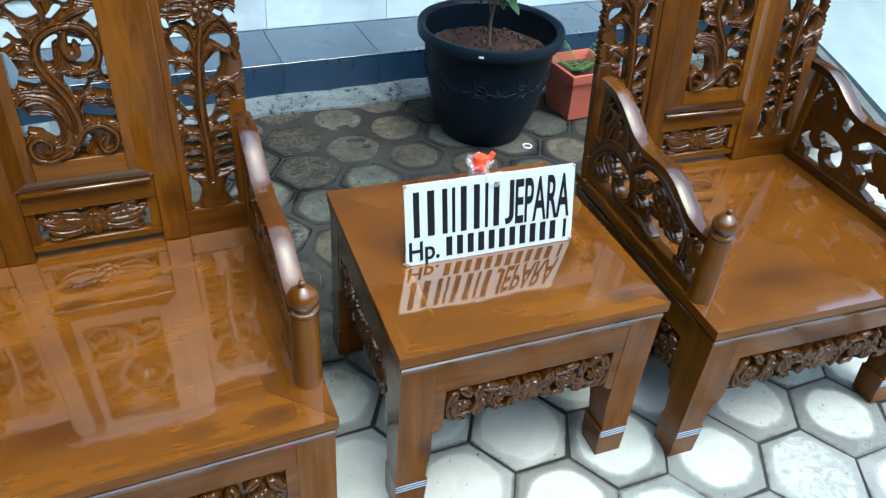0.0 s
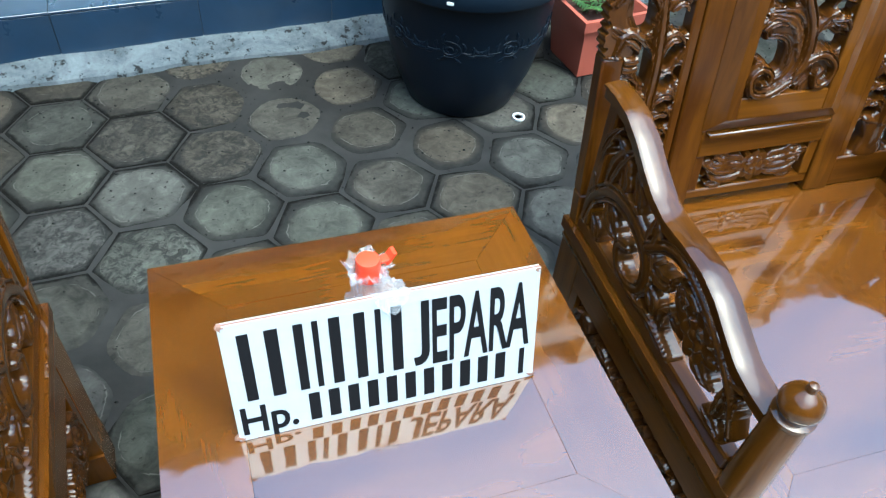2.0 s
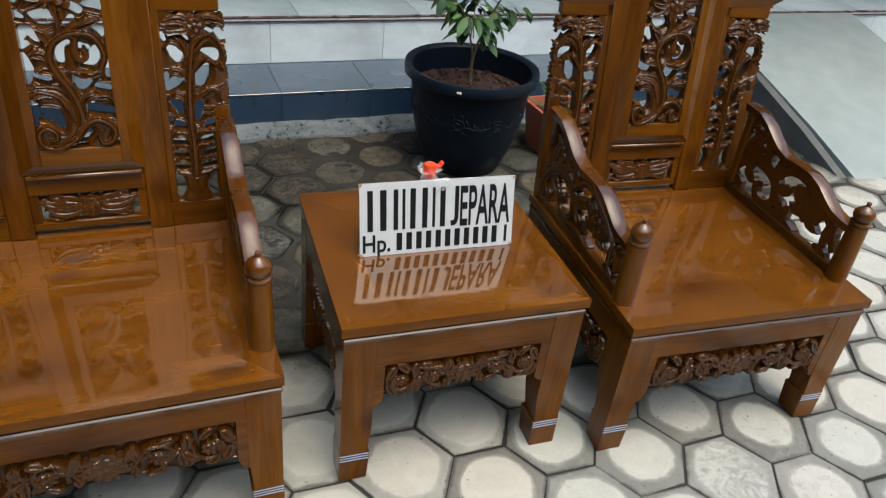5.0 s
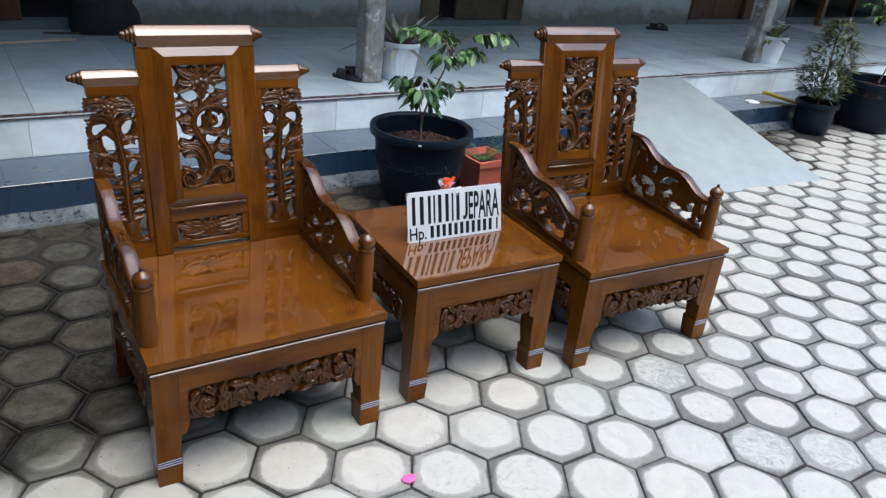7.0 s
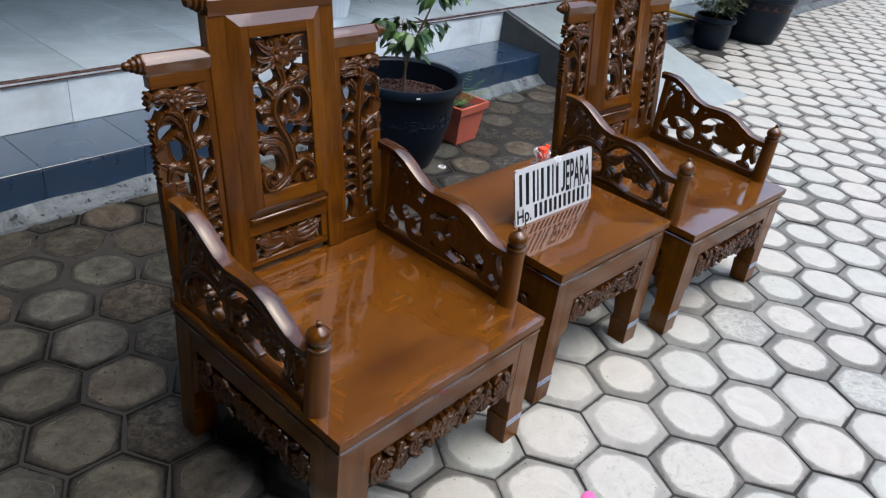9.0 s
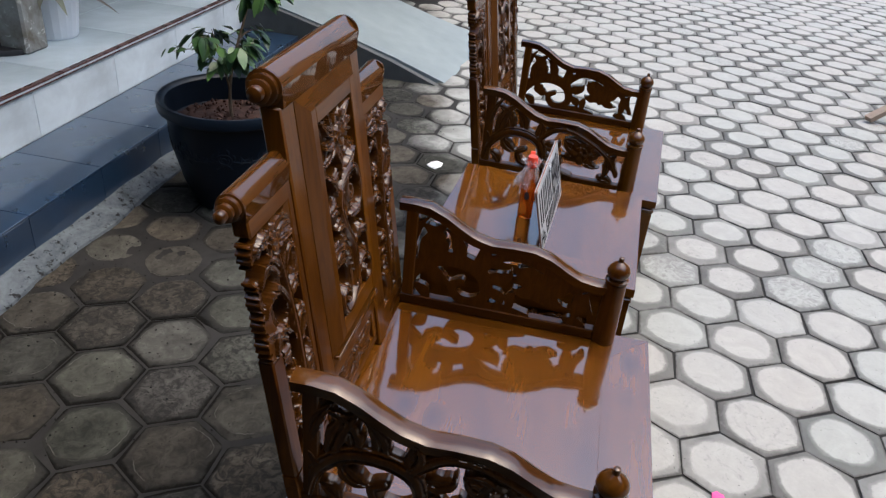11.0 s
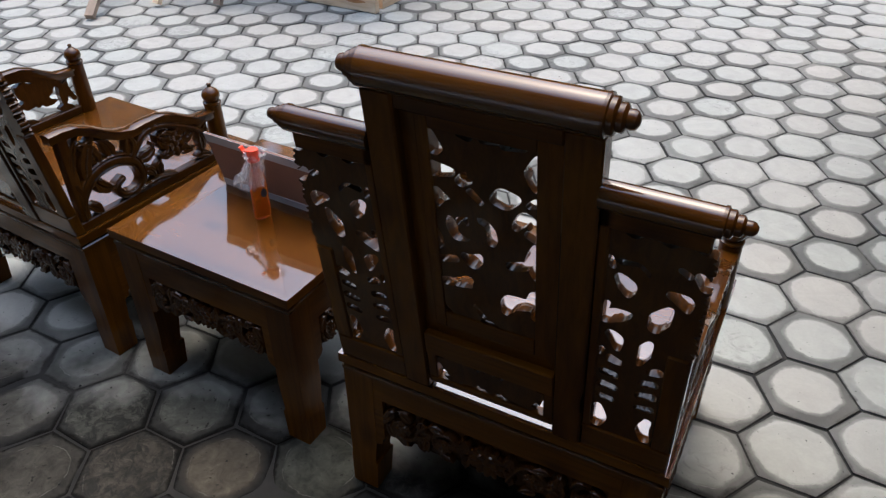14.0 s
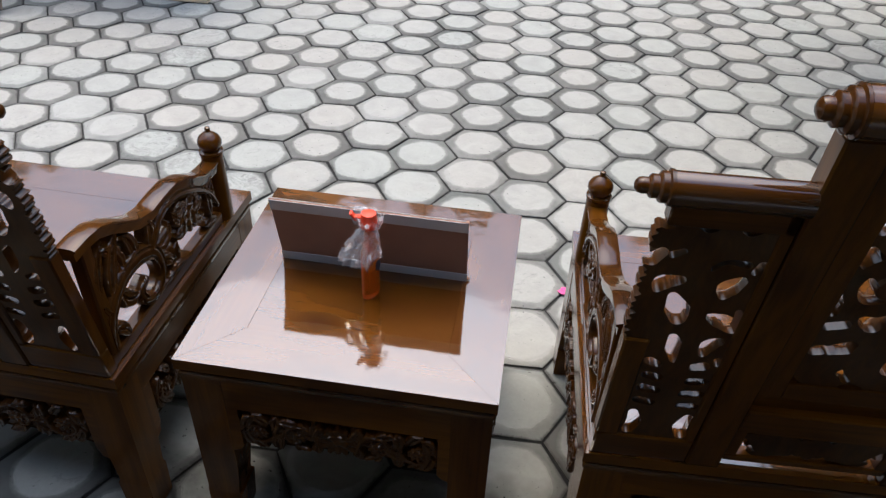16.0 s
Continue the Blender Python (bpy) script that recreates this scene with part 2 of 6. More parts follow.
    # earth washed into the joints and over the corners, wider in the mud
    reach = M("MULTIPLY_ADD", N(pos, 11.0, 6, 0.7, 0.6), 0.26, M("MULTIPLY_ADD", soil, 0.045, M("ADD", hexa, -0.125)))
    earth = ramp(n, [(0.925, (0, 0, 0)), (0.985, (0.92, 0.92, 0.92))])
    l.new(reach, earth.inputs[0])
    whole = mix(n, l, earth.outputs[0], whole, mix(n, l, soil, mix(n, l, fine, (0.035, 0.033, 0.030), (0.13, 0.125, 0.115)), mix(n, l, fine, (0.004, 0.0038, 0.0034), (0.013, 0.0122, 0.011))))
    grit = ramp(n, [(0.69, (0, 0, 0)), (0.74, (1, 1, 1))])
    l.new(M("MULTIPLY_ADD", soil, 0.05, N(pos, 70.0, 3, 0.6)), grit.inputs[0])
    whole = mix(n, l, grit.outputs[0], whole, (0.022, 0.020, 0.017))
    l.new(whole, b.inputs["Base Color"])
    b.inputs["Roughness"].default_value = 0.76
    l.new(M("MULTIPLY", M("MULTIPLY_ADD", soil, -0.25, 0.3), M("SUBTRACT", 1.0, earth.outputs[0])), b.inputs["Specular IOR Level"])
    height = M("MULTIPLY_ADD", edge, 0.35, M("MULTIPLY_ADD", fine, 0.25, M("MULTIPLY", N(pos, 22.0, 4, 0.6), 0.45)))
    bump(n, l, b, height, 0.45, 0.004)
    return m


PAVING = paving()
SAND = plain("joint_sand", (0.020, 0.0190, 0.0175), 0.9, vary=0.4, scale=30, bumps=0.4)
MUD = plain("dried_mud", (0.025, 0.0238, 0.0222), 0.85, vary=0.55, scale=9, bumps=0.5)
MUD.node_tree.nodes["Principled BSDF"].inputs["Specular IOR Level"].default_value = 0.12
SAND.node_tree.nodes["Principled BSDF"].inputs["Specular IOR Level"].default_value = 0.03


def tiles_glossy(name, colour, vary=0.12, rough=0.12, cloud=2.2, bumpy=0.02, glaze=0.0):
    m, n, l, b = material(name)
    v = coords(n, l, "Object")
    a, c = noise_tex(n, l, v, cloud, 6, 0.6, 1.0), noise_tex(n, l, v, 9, 4)
    r = ramp(n, [(0.35, tuple(x * (1 - vary) for x in colour)), (0.65, tuple(min(1, x * (1 + vary)) for x in colour))])
    l.new(a, r.inputs[0])
    l.new(r.outputs[0], b.inputs["Base Color"])
    l.new(maths(n, l, "MULTIPLY_ADD", c, 0.15, rough), b.inputs["Roughness"])
    b.inputs["Coat Weight"].default_value, b.inputs["Coat Roughness"].default_value, b.inputs["Coat IOR"].default_value = glaze, 0.10, 1.7
    bump(n, l, b, c, bumpy, 0.002)
    return m


NAVY = tiles_glossy("navy_tile", (0.020, 0.043, 0.084), 0.2, 0.22, glaze=1.0)
MARBLE = tiles_glossy("pale_marble_tile", (0.66, 0.72, 0.73), 0.14, 0.15, 3.0)
PORCH = tiles_glossy("porch_tile", (0.54, 0.62, 0.64), 0.14, 0.1)
NOSING = tiles_glossy("brown_nosing", (0.085, 0.036, 0.026), 0.25, 0.2)
GROUT = plain("grout", (0.46, 0.48, 0.48), 0.85)


def splashed_mortar():
    """Smeared grey mortar, spattered with black mud."""
    m, n, l, b = material("rough_mortar")
    pos = n.new("ShaderNodeNewGeometry").outputs["Position"]
    smear, fine = noise_tex(n, l, pos, 5.0, 6, 0.65, 1.5), noise_tex(n, l, pos, 70.0, 5, 0.65)
    grey = ramp(n, [(0.34, (0.052, 0.060, 0.066)), (0.50, (0.105, 0.120, 0.130)), (0.66, (0.165, 0.182, 0.192))])
    l.new(mix(n, l, 0.25, smear, fine), grey.inputs[0])
    spots = ramp(n, [(0.60, (0, 0, 0)), (0.66, (0.95, 0.95, 0.95))])
    l.new(maths(n, l, "MULTIPLY_ADD", smear, -0.35, maths(n, l, "ADD", noise_tex(n, l, pos, 42.0, 5, 0.7), 0.20)), spots.inputs[0])
    l.new(mix(n, l, spots.outputs[0], grey.outputs[0], (0.014, 0.013, 0.012)), b.inputs["Base Color"])
    b.inputs["Roughness"].default_value, b.inputs["Specular IOR Level"].default_value = 0.9, 0.2
    bump(n, l, b, mix(n, l, 0.5, smear, fine), 0.8, 0.006)
    return m


MORTAR = splashed_mortar()
RAMP = plain("trowelled_cement", (0.205, 0.240, 0.245), 0.75, vary=0.18, scale=8, bumps=0.15)
CEMENT = plain("raw_cement", (0.075, 0.080, 0.078), 0.9, vary=0.35, scale=10, bumps=0.5)


def limewash():
    """Old white limewash, stained tan and grey along its foot."""
    m, n, l, b = material("limewash")
    geo, sep = n.new("ShaderNodeNewGeometry"), n.new("ShaderNodeSeparateXYZ")
    l.new(geo.outputs["Position"], sep.inputs[0])
    a, c = noise_tex(n, l, geo.outputs["Position"], 3.0, 6, 0.65, 0.6), noise_tex(n, l, geo.outputs["Position"], 20, 5, 0.6)
    white = ramp(n, [(0.3, (0.64, 0.68, 0.68)), (0.7, (0.78, 0.81, 0.81))])
    l.new(a, white.inputs[0])
    h = maths(n, l, "SUBTRACT", maths(n, l, "MULTIPLY_ADD", a, 0.55, 0.36), sep.outputs["Z"])
    st = ramp(n, [(0.0, (0, 0, 0)), (0.14, (0.8, 0.8, 0.8))])
    l.new(h, st.inputs[0])
    l.new(mix(n, l, st.outputs[0], white.outputs[0], mix(n, l, c, (0.13, 0.105, 0.070), (0.42, 0.36, 0.265))), b.inputs["Base Color"])
    b.inputs["Roughness"].default_value = 0.85
    bump(n, l, b, c, 0.3, 0.004)
    return m


WALL = limewash()
TREES = plain("far_foliage", (0.035, 0.050, 0.022), 0.8, vary=0.5, scale=1.2, bumps=0.6)


def peeling():
    """Grey plaster, stained brown towards one side, with flakes of old limewash."""
    m, n, l, b = material("mouldy_plaster")
    pos = n.new("ShaderNodeNewGeometry").outputs["Position"]
    a, c = noise_tex(n, l, pos, 5.0, 6, 0.66, 0.5), noise_tex(n, l, pos, 15.0, 6, 0.72, 0.6)
    base = ramp(n, [(0.34, (0.13, 0.105, 0.075)), (0.50, (0.27, 0.265, 0.24)), (0.66, (0.40, 0.41, 0.39))])
    l.new(a, base.inputs[0])
    flake = ramp(n, [(0.585, (0, 0, 0)), (0.625, (0.85, 0.85, 0.85))])
    l.new(maths(n, l, "MULTIPLY_ADD", a, 0.25, maths(n, l, "MULTIPLY", c, 0.80)), flake.inputs[0])
    l.new(mix(n, l, flake.outputs[0], base.outputs[0], (0.62, 0.62, 0.57)), b.inputs["Base Color"])
    b.inputs["Roughness"].default_value = 0.88
    bump(n, l, b, c, 0.5, 0.004)
    return m


COLUMN = peeling()
NAVYJOINT = plain("dark_grout", (0.045, 0.055, 0.07), 0.8)
OLDDOOR = plain("weathered_door", (0.17, 0.130, 0.080), 0.7, vary=0.4, scale=12)
DARKDOOR = plain("old_door_wood", (0.14, 0.060, 0.028), 0.5, vary=0.35, scale=14)
ROOF = plain("roof_underside", (0.21, 0.19, 0.165), 0.85, vary=0.3, scale=4)
# pale only so that the added ceiling throws light back into the porch
BOUNCE_BOARDS = plain("pale_bounce_boards", (0.46, 0.47, 0.465), 0.85, vary=0.08, scale=6)
# near-black base colour stands for the unlit room behind the doorways
INNER_SHADE = plain("painted_room_shade", (0.05, 0.045, 0.04), 0.9)
BLACKPOT = plain("black_plastic", (0.0055, 0.0105, 0.019), 0.42, vary=0.3, scale=7, bumps=0.05)
BLACKPOT.node_tree.nodes["Principled BSDF"].inputs["Specular IOR Level"].default_value = 0.22
TERRACOTTA = plain("terracotta_plastic", (0.42, 0.105, 0.065), 0.5, vary=0.12, scale=8)
WHITEPOT = plain("white_plastic", (0.72, 0.76, 0.80), 0.4, vary=0.06)
SOIL = plain("potting_soil", (0.050, 0.022, 0.014), 0.95, vary=0.55, scale=60, bumps=1.0)
BARK = plain("bark", (0.14, 0.10, 0.06), 0.85, vary=0.3, scale=30)


def foliage(name, lo, hi):
    m, n, l, b = material(name)
    geo = n.new("ShaderNodeNewGeometry")
    r = ramp(n, [(0.0, lo), (1.0, hi)])
    l.new(geo.outputs["Random Per Island"], r.inputs[0])
    l.new(r.outputs[0], b.inputs["Base Color"])
    b.inputs["Roughness"].default_value = 0.4
    b.inputs["Subsurface Weight"].default_value = 0.0
    return m


LEAF = foliage("green_leaf", (0.018, 0.052, 0.014), (0.095, 0.185, 0.045))
SHRUB = foliage("shrub_leaf", (0.028, 0.044, 0.014), (0.13, 0.145, 0.048))
STRIPED = foliage("striped_leaf", (0.055, 0.016, 0.024), (0.36, 0.38, 0.27))


def raw_timber():
    """Sawn pale timber, dusty, with darker knots; each board has its own tone."""
    m, n, l, b = material("raw_timber")
    v = coords(n, l, "Object", (3, 3, 22))
    g = noise_tex(n, l, v, 1.0, 6, 0.6, 1.5)
    c = noise_tex(n, l, coords(n, l, "Object"), 2.6, 4, 0.6)
    col = ramp(n, [(0.3, (0.66, 0.48, 0.32)), (0.55, (0.78, 0.62, 0.44)), (0.8, (0.86, 0.72, 0.54))])
    l.new(g, col.inputs[0])
    tint = ramp(n, [(0.3, (1.0, 0.86, 0.72)), (0.6, (1, 1, 1))])
    l.new(c, tint.inputs[0])
    wood = mix(n, l, 1.0, col.outputs[0], tint.outputs[0], "MULTIPLY")
    own = n.new("ShaderNodeObjectInfo")
    tone = ramp(n, [(0.0, (0.84, 0.81, 0.77)), (1.0, (1.12, 1.10, 1.06))])
    l.new(own.outputs["Random"], tone.inputs[0])
    wood = mix(n, l, 1.0, wood, tone.outputs[0], "MULTIPLY")
    vo = n.new("ShaderNodeTexVoronoi")
    vo.inputs["Scale"].default_value = 1.0
    l.new(coords(n, l, "Object", (2.4, 2.4, 5.2)), vo.inputs["Vector"])
    knot = ramp(n, [(0.07, (1, 1, 1)), (0.14, (0, 0, 0))])
    l.new(vo.outputs["Distance"], knot.inputs[0])
    l.new(mix(n, l, knot.outputs[0], wood, (0.13, 0.065, 0.035)), b.inputs["Base Color"])
    b.inputs["Roughness"].default_value = 0.75
    bump(n, l, b, g, 0.2, 0.002)
    return m


PINE = raw_timber()
PUTTY = plain("wood_filler", (0.40, 0.17, 0.06), 0.8, vary=0.3, scale=20)
BEAD = plain("dark_bead", (0.13, 0.085, 0.055), 0.8, vary=0.35, scale=16)
BATTEN = plain("grey_batten", (0.25, 0.19, 0.14), 0.85, vary=0.4, scale=14)


def printed_film():
    """White printed film on board: faint wrinkles, scuffs and grey smears."""
    m, n, l, b = material("white_vinyl")
    v = coords(n, l, "Object")
    smear, fold = noise_tex(n, l, v, 9.0, 5, 0.65, 0.6), noise_tex(n, l, coords(n, l, "Object", (6, 26, 6)), 1.0, 5, 0.6, 1.5)
    col = ramp(n, [(0.28, (0.32, 0.34, 0.36)), (0.42, (0.42, 0.44, 0.46)), (0.75, (0.46, 0.48, 0.495))])
    l.new(mix(n, l, 0.5, smear, fold), col.inputs[0])
    speck = ramp(n, [(0.755, (0, 0, 0)), (0.79, (0.7, 0.7, 0.7))])
    l.new(noise_tex(n, l, v, 60.0, 3, 0.5), speck.inputs[0])
    l.new(mix(n, l, speck.outputs[0], col.outputs[0], (0.20, 0.17, 0.14)), b.inputs["Base Color"])
    b.inputs["Roughness"].default_value = 0.34
    bump(n, l, b, fold, 0.35, 0.003)
    return m


VINYL = printed_film()
CARD = plain("brown_cardboard", (0.25, 0.135, 0.09), 0.85, vary=0.12, scale=20)
INK = plain("black_print", (0.007, 0.007, 0.008), 0.7, vary=0.2)
INK.node_tree.nodes["Principled BSDF"].inputs["Specular IOR Level"].default_value = 0.12
INLAY = plain("pale_inlay", (0.22, 0.27, 0.36), 0.3, vary=0.1)
RED = plain("red_cap", (0.72, 0.055, 0.015), 0.35, vary=0.08)
PINK = plain("pink_paper", (0.75, 0.08, 0.28), 0.6)
PAPER = plain("white_paper", (0.78, 0.78, 0.76), 0.7)
YELLOW = plain("yellow_plastic", (0.66, 0.42, 0.02), 0.45)
BLACK = plain("dark_sandal", (0.02, 0.02, 0.022), 0.6, vary=0.4)
BADGE = plain("dark_badge", (0.03, 0.035, 0.05), 0.4)


def clear(name, colour, rough, ior=1.45, trans=1.0, alpha=1.0):
    m, n, l, b = material(name)
    b.inputs["Base Color"].default_value = (*colour, 1)
    b.inputs["Roughness"].default_value, b.inputs["IOR"].default_value = rough, ior
    b.inputs["Transmission Weight"].default_value, b.inputs["Alpha"].default_value = trans, alpha
    bump(n, l, b, noise_tex(n, l, coords(n, l, "Object"), 40, 3), 0.08, 0.002)
    return m


LIQUID = clear("orange_liquid", (0.95, 0.26, 0.02), 0.06, 1.33, 0.75)
FILM = clear("clear_film", (0.95, 0.96, 0.98), 0.05, 1.45, 0.6, 0.5)

# ---- mesh building ----


class Shape:
    """Vertices and faces of one mesh; mp lays (u, v, d) into space."""

    def __init__(self):
        self.v, self.f, self.uv = [], [], []

    def add(self, pts, faces):
        k = len(self.v)
        self.v += [tuple(p) for p in pts]
        self.f += [tuple(i + k for i in f) for f in faces]
        return self

    def box(self, x0, x1, y0, y1, z0, z1, b=0.002, mp=None):
        c, h = ((x0 + x1) / 2, (y0 + y1) / 2, (z0 + z1) / 2), (abs(x1 - x0) / 2, abs(y1 - y0) / 2, abs(z1 - z0) / 2)
        b = min(b, *(e * 0.45 for e in h))
        pts, at = [], {}
        for s in ((i, j, k) for i in (-1, 1) for j in (-1, 1) for k in (-1, 1)):
            for a in range(3):
                p = [c[i] + s[i] * (h[i] - (0 if i == a else b)) for i in range(3)]
                at[s, a] = len(pts)
                pts.append(mp(*p) if mp else p)
        fs = []
        for a in range(3):
            o = [i for i in range(3) if i != a]
            for sg in (-1, 1):
                q = []
                for i, j in ((-1, -1), (1, -1), (1, 1), (-1, 1)):
                    s = [0, 0, 0]
                    s[a], s[o[0]], s[o[1]] = sg, i, j
                    q.append(at[tuple(s), a])
                fs.append(q)
            for i, j in ((-1, -1), (1, -1), (1, 1), (-1, 1)):
                s, t = [0, 0, 0], [0, 0, 0]
                s[o[0]], s[o[1]], s[a] = i, j, -1
                t[o[0]], t[o[1]], t[a] = i, j, 1
                s, t = tuple(s), tuple(t)
                fs.append([at[s, o[0]], at[t, o[0]], at[t, o[1]], at[s, o[1]]])
        for s in {k[0] for k in at}:
            fs.append([at[s, 0], at[s, 1], at[s, 2]])
        return self.add(pts, fs)

    def prism(self, outline, d0, d1, mp, bev=0.0015):
        """An outline in u, v, from depth d0 to d1, its front edge chamfered."""
        n = len(outline)
        cx, cy = sum(p[0] for p in outline) / n, sum(p[1] for p in outline) / n
        sh = []
        for u, v in outline:
            w = math.hypot(u - cx, v - cy) or 1
            sh.append((u - (u - cx) / w * bev, v - (v - cy) / w * bev))
        sg = 1 if d1 > d0 else -1
        pts = [mp(u, v, d0) for u, v in outline] + [mp(u, v, d1 - sg * bev) for u, v in outline] + [mp(u, v, d1) for u, v in sh]
        fs = [tuple(range(n - 1, -1, -1)), tuple(range(2 * n, 3 * n))]
        for r in (0, n):
            fs += [(r + i, r + (i + 1) % n, r + n + (i + 1) % n, r + n + i) for i in range(n)]
        return self.add(pts, fs)

    def rings(self, rows, close=True, cap=True):
        """Skin over rings of equally many points."""
        n = len(rows[0])
        fs = []
        for r in range(len(rows) - 1):
            for i in range(n if close else n - 1):
                a, b = r * n + i, r * n + (i + 1) % n
                fs.append((a, b, b + n, a + n))
        if cap:
            fs += [tuple(range(n - 1, -1, -1)), tuple(range((len(rows) - 1) * n, len(rows) * n))]
        return self.add([p for row in rows for p in row], fs)

    def lathe(self, profile, centre=(0, 0, 0), axis="z", n=20, squash=1.0):
        rows = []
        for r, h in profile:
            ring = []
            for i in range(n):
                a = 2 * math.pi * i / n
                p = (r * math.cos(a), r * math.sin(a) * squash, h)
                p = {"z": p, "x": (p[2], p[0], p[1]), "y": (p[0], p[2], p[1])}[axis]
                ring.append([p[k] + centre[k] for k in range(3)])
            rows.append(ring)
        return self.rings(rows)

    def tube(self, pts, radii, n=8):
        rows = []
        for i, p in enumerate(pts):
            p = Vector(p)
            d = (Vector(pts[min(i + 1, len(pts) - 1)]) - Vector(pts[max(i - 1, 0)])).normalized()
            s = d.cross((0.3, 0.2, 1)) if abs(d.z) < 0.9 else d.cross((1, 0, 0))
            s.normalize()
            t = d.cross(s)
            r = radii[i] if hasattr(radii, "__len__") else radii
            rows.append([p + r * (math.cos(2 * math.pi * k / n) * s + math.sin(2 * math.pi * k / n) * t) for k in range(n)])
        return self.rings(rows)

    def ribbon(self, path, widths, t, mp, back=0.0, groove=True):
        """A carved strap along a path in u, v: grooved front, flat back."""
        ac, hh = ((-1, -0.72, -0.34, 0, 0.34, 0.72, 1), (0.3, 0.92, 0.7, 1.0, 0.7, 0.92, 0.3)) if groove else ((-1, -0.6, 0, 0.6, 1), (0.25, 0.85, 1, 0.85, 0.25))
        rows, m = [], len(path)
        for i, (u, v) in enumerate(path):
            a, c = path[max(i - 1, 0)], path[min(i + 1, m - 1)]
            du, dv = c[0] - a[0], c[1] - a[1]
            k = math.hypot(du, dv) or 1
            nu, nv = -dv / k, du / k
            f = i / (m - 1) * (len(widths) - 1)
            j = min(int(f), len(widths) - 2)
            w = widths[j] + (widths[j + 1] - widths[j]) * (f - j)
            row = [mp(u + nu * w * q, v + nv * w * q, t * e * (0.55 + 0.45 * min(1, w / max(widths)))) for q, e in zip(ac, hh)]
            row += [mp(u + nu * w * 0.9, v + nv * w * 0.9, back), mp(u - nu * w * 0.9, v - nv * w * 0.9, back)]
            rows.append(row)
        return self.rings(rows)

    def mesh(self, name, angle=35):
        me = bpy.data.meshes.new(name)
        me.from_pydata(self.v, [], self.f)
        bm = bmesh.new()
        bm.from_mesh(me)
        bmesh.ops.recalc_face_normals(bm, faces=bm.faces)
        bm.to_mesh(me)
        bm.free()
        me.polygons.foreach_set("use_smooth", [True] * len(me.polygons))
        me.set_sharp_from_angle(angle=radians(angle))
        return me


def part(name, shape, mat, parent=None, label="", angle=35):
    me = shape.mesh(name, angle)
    me.materials.append(mat)
    ob = new(name, me)
    ob.parent = parent
    if label:
        ob["label"] = label
    return ob


def empty(name, m, label, category, group="", kind=""):
    ob = new(name)
    ob.empty_display_size = 0.1
    ob.matrix_basis = m
    return tagged(ob, label, category, group, kind)


def thing(name, shape, mat, label, category, group="", kind="", angle=35):
    return tagged(part(name, shape, mat, None, "", angle), label, category, group, kind)


def curl(p, heading, length, k0, k1, n=14):
    """A path that starts at p with a heading (degrees) and bends ever more: k0 to k1 turns per metre."""
    pts, a, (u, v) = [p], radians(heading), p
    for i in range(n):
        a += 2 * math.pi * (k0 + (k1 - k0) * (i + 0.5) / n) * length / n
        u, v = u + math.cos(a) * length / n, v + math.sin(a) * length / n
        pts.append((u, v))
    return pts


def spline(pts, n=8):
    out = []
    for i in range(len(pts) - 1):
        p0, p1, p2, p3 = pts[max(i - 1, 0)], pts[i], pts[i + 1], pts[min(i + 2, len(pts) - 1)]
        for k in range(n):
            t = k / n
            out.append(tuple(0.5 * (2 * b + (c - a) * t + (2 * a - 5 * b + 4 * c - d) * t * t + (3 * b - a - 3 * c + d) * t**3) for a, b, c, d in zip(p0, p1, p2, p3)))
    return out + [tuple(pts[-1])]


LEAFW = (0.25, 0.75, 1.0, 0.95, 0.7, 0.3, 0.05)


# ---- the carved armchairs ----


def LEAN(x, z, d):
    """A place on the leaning back: d metres before its middle plane."""
    return (x, 0.622 + 0.14 * (z - 0.41) - d, z)


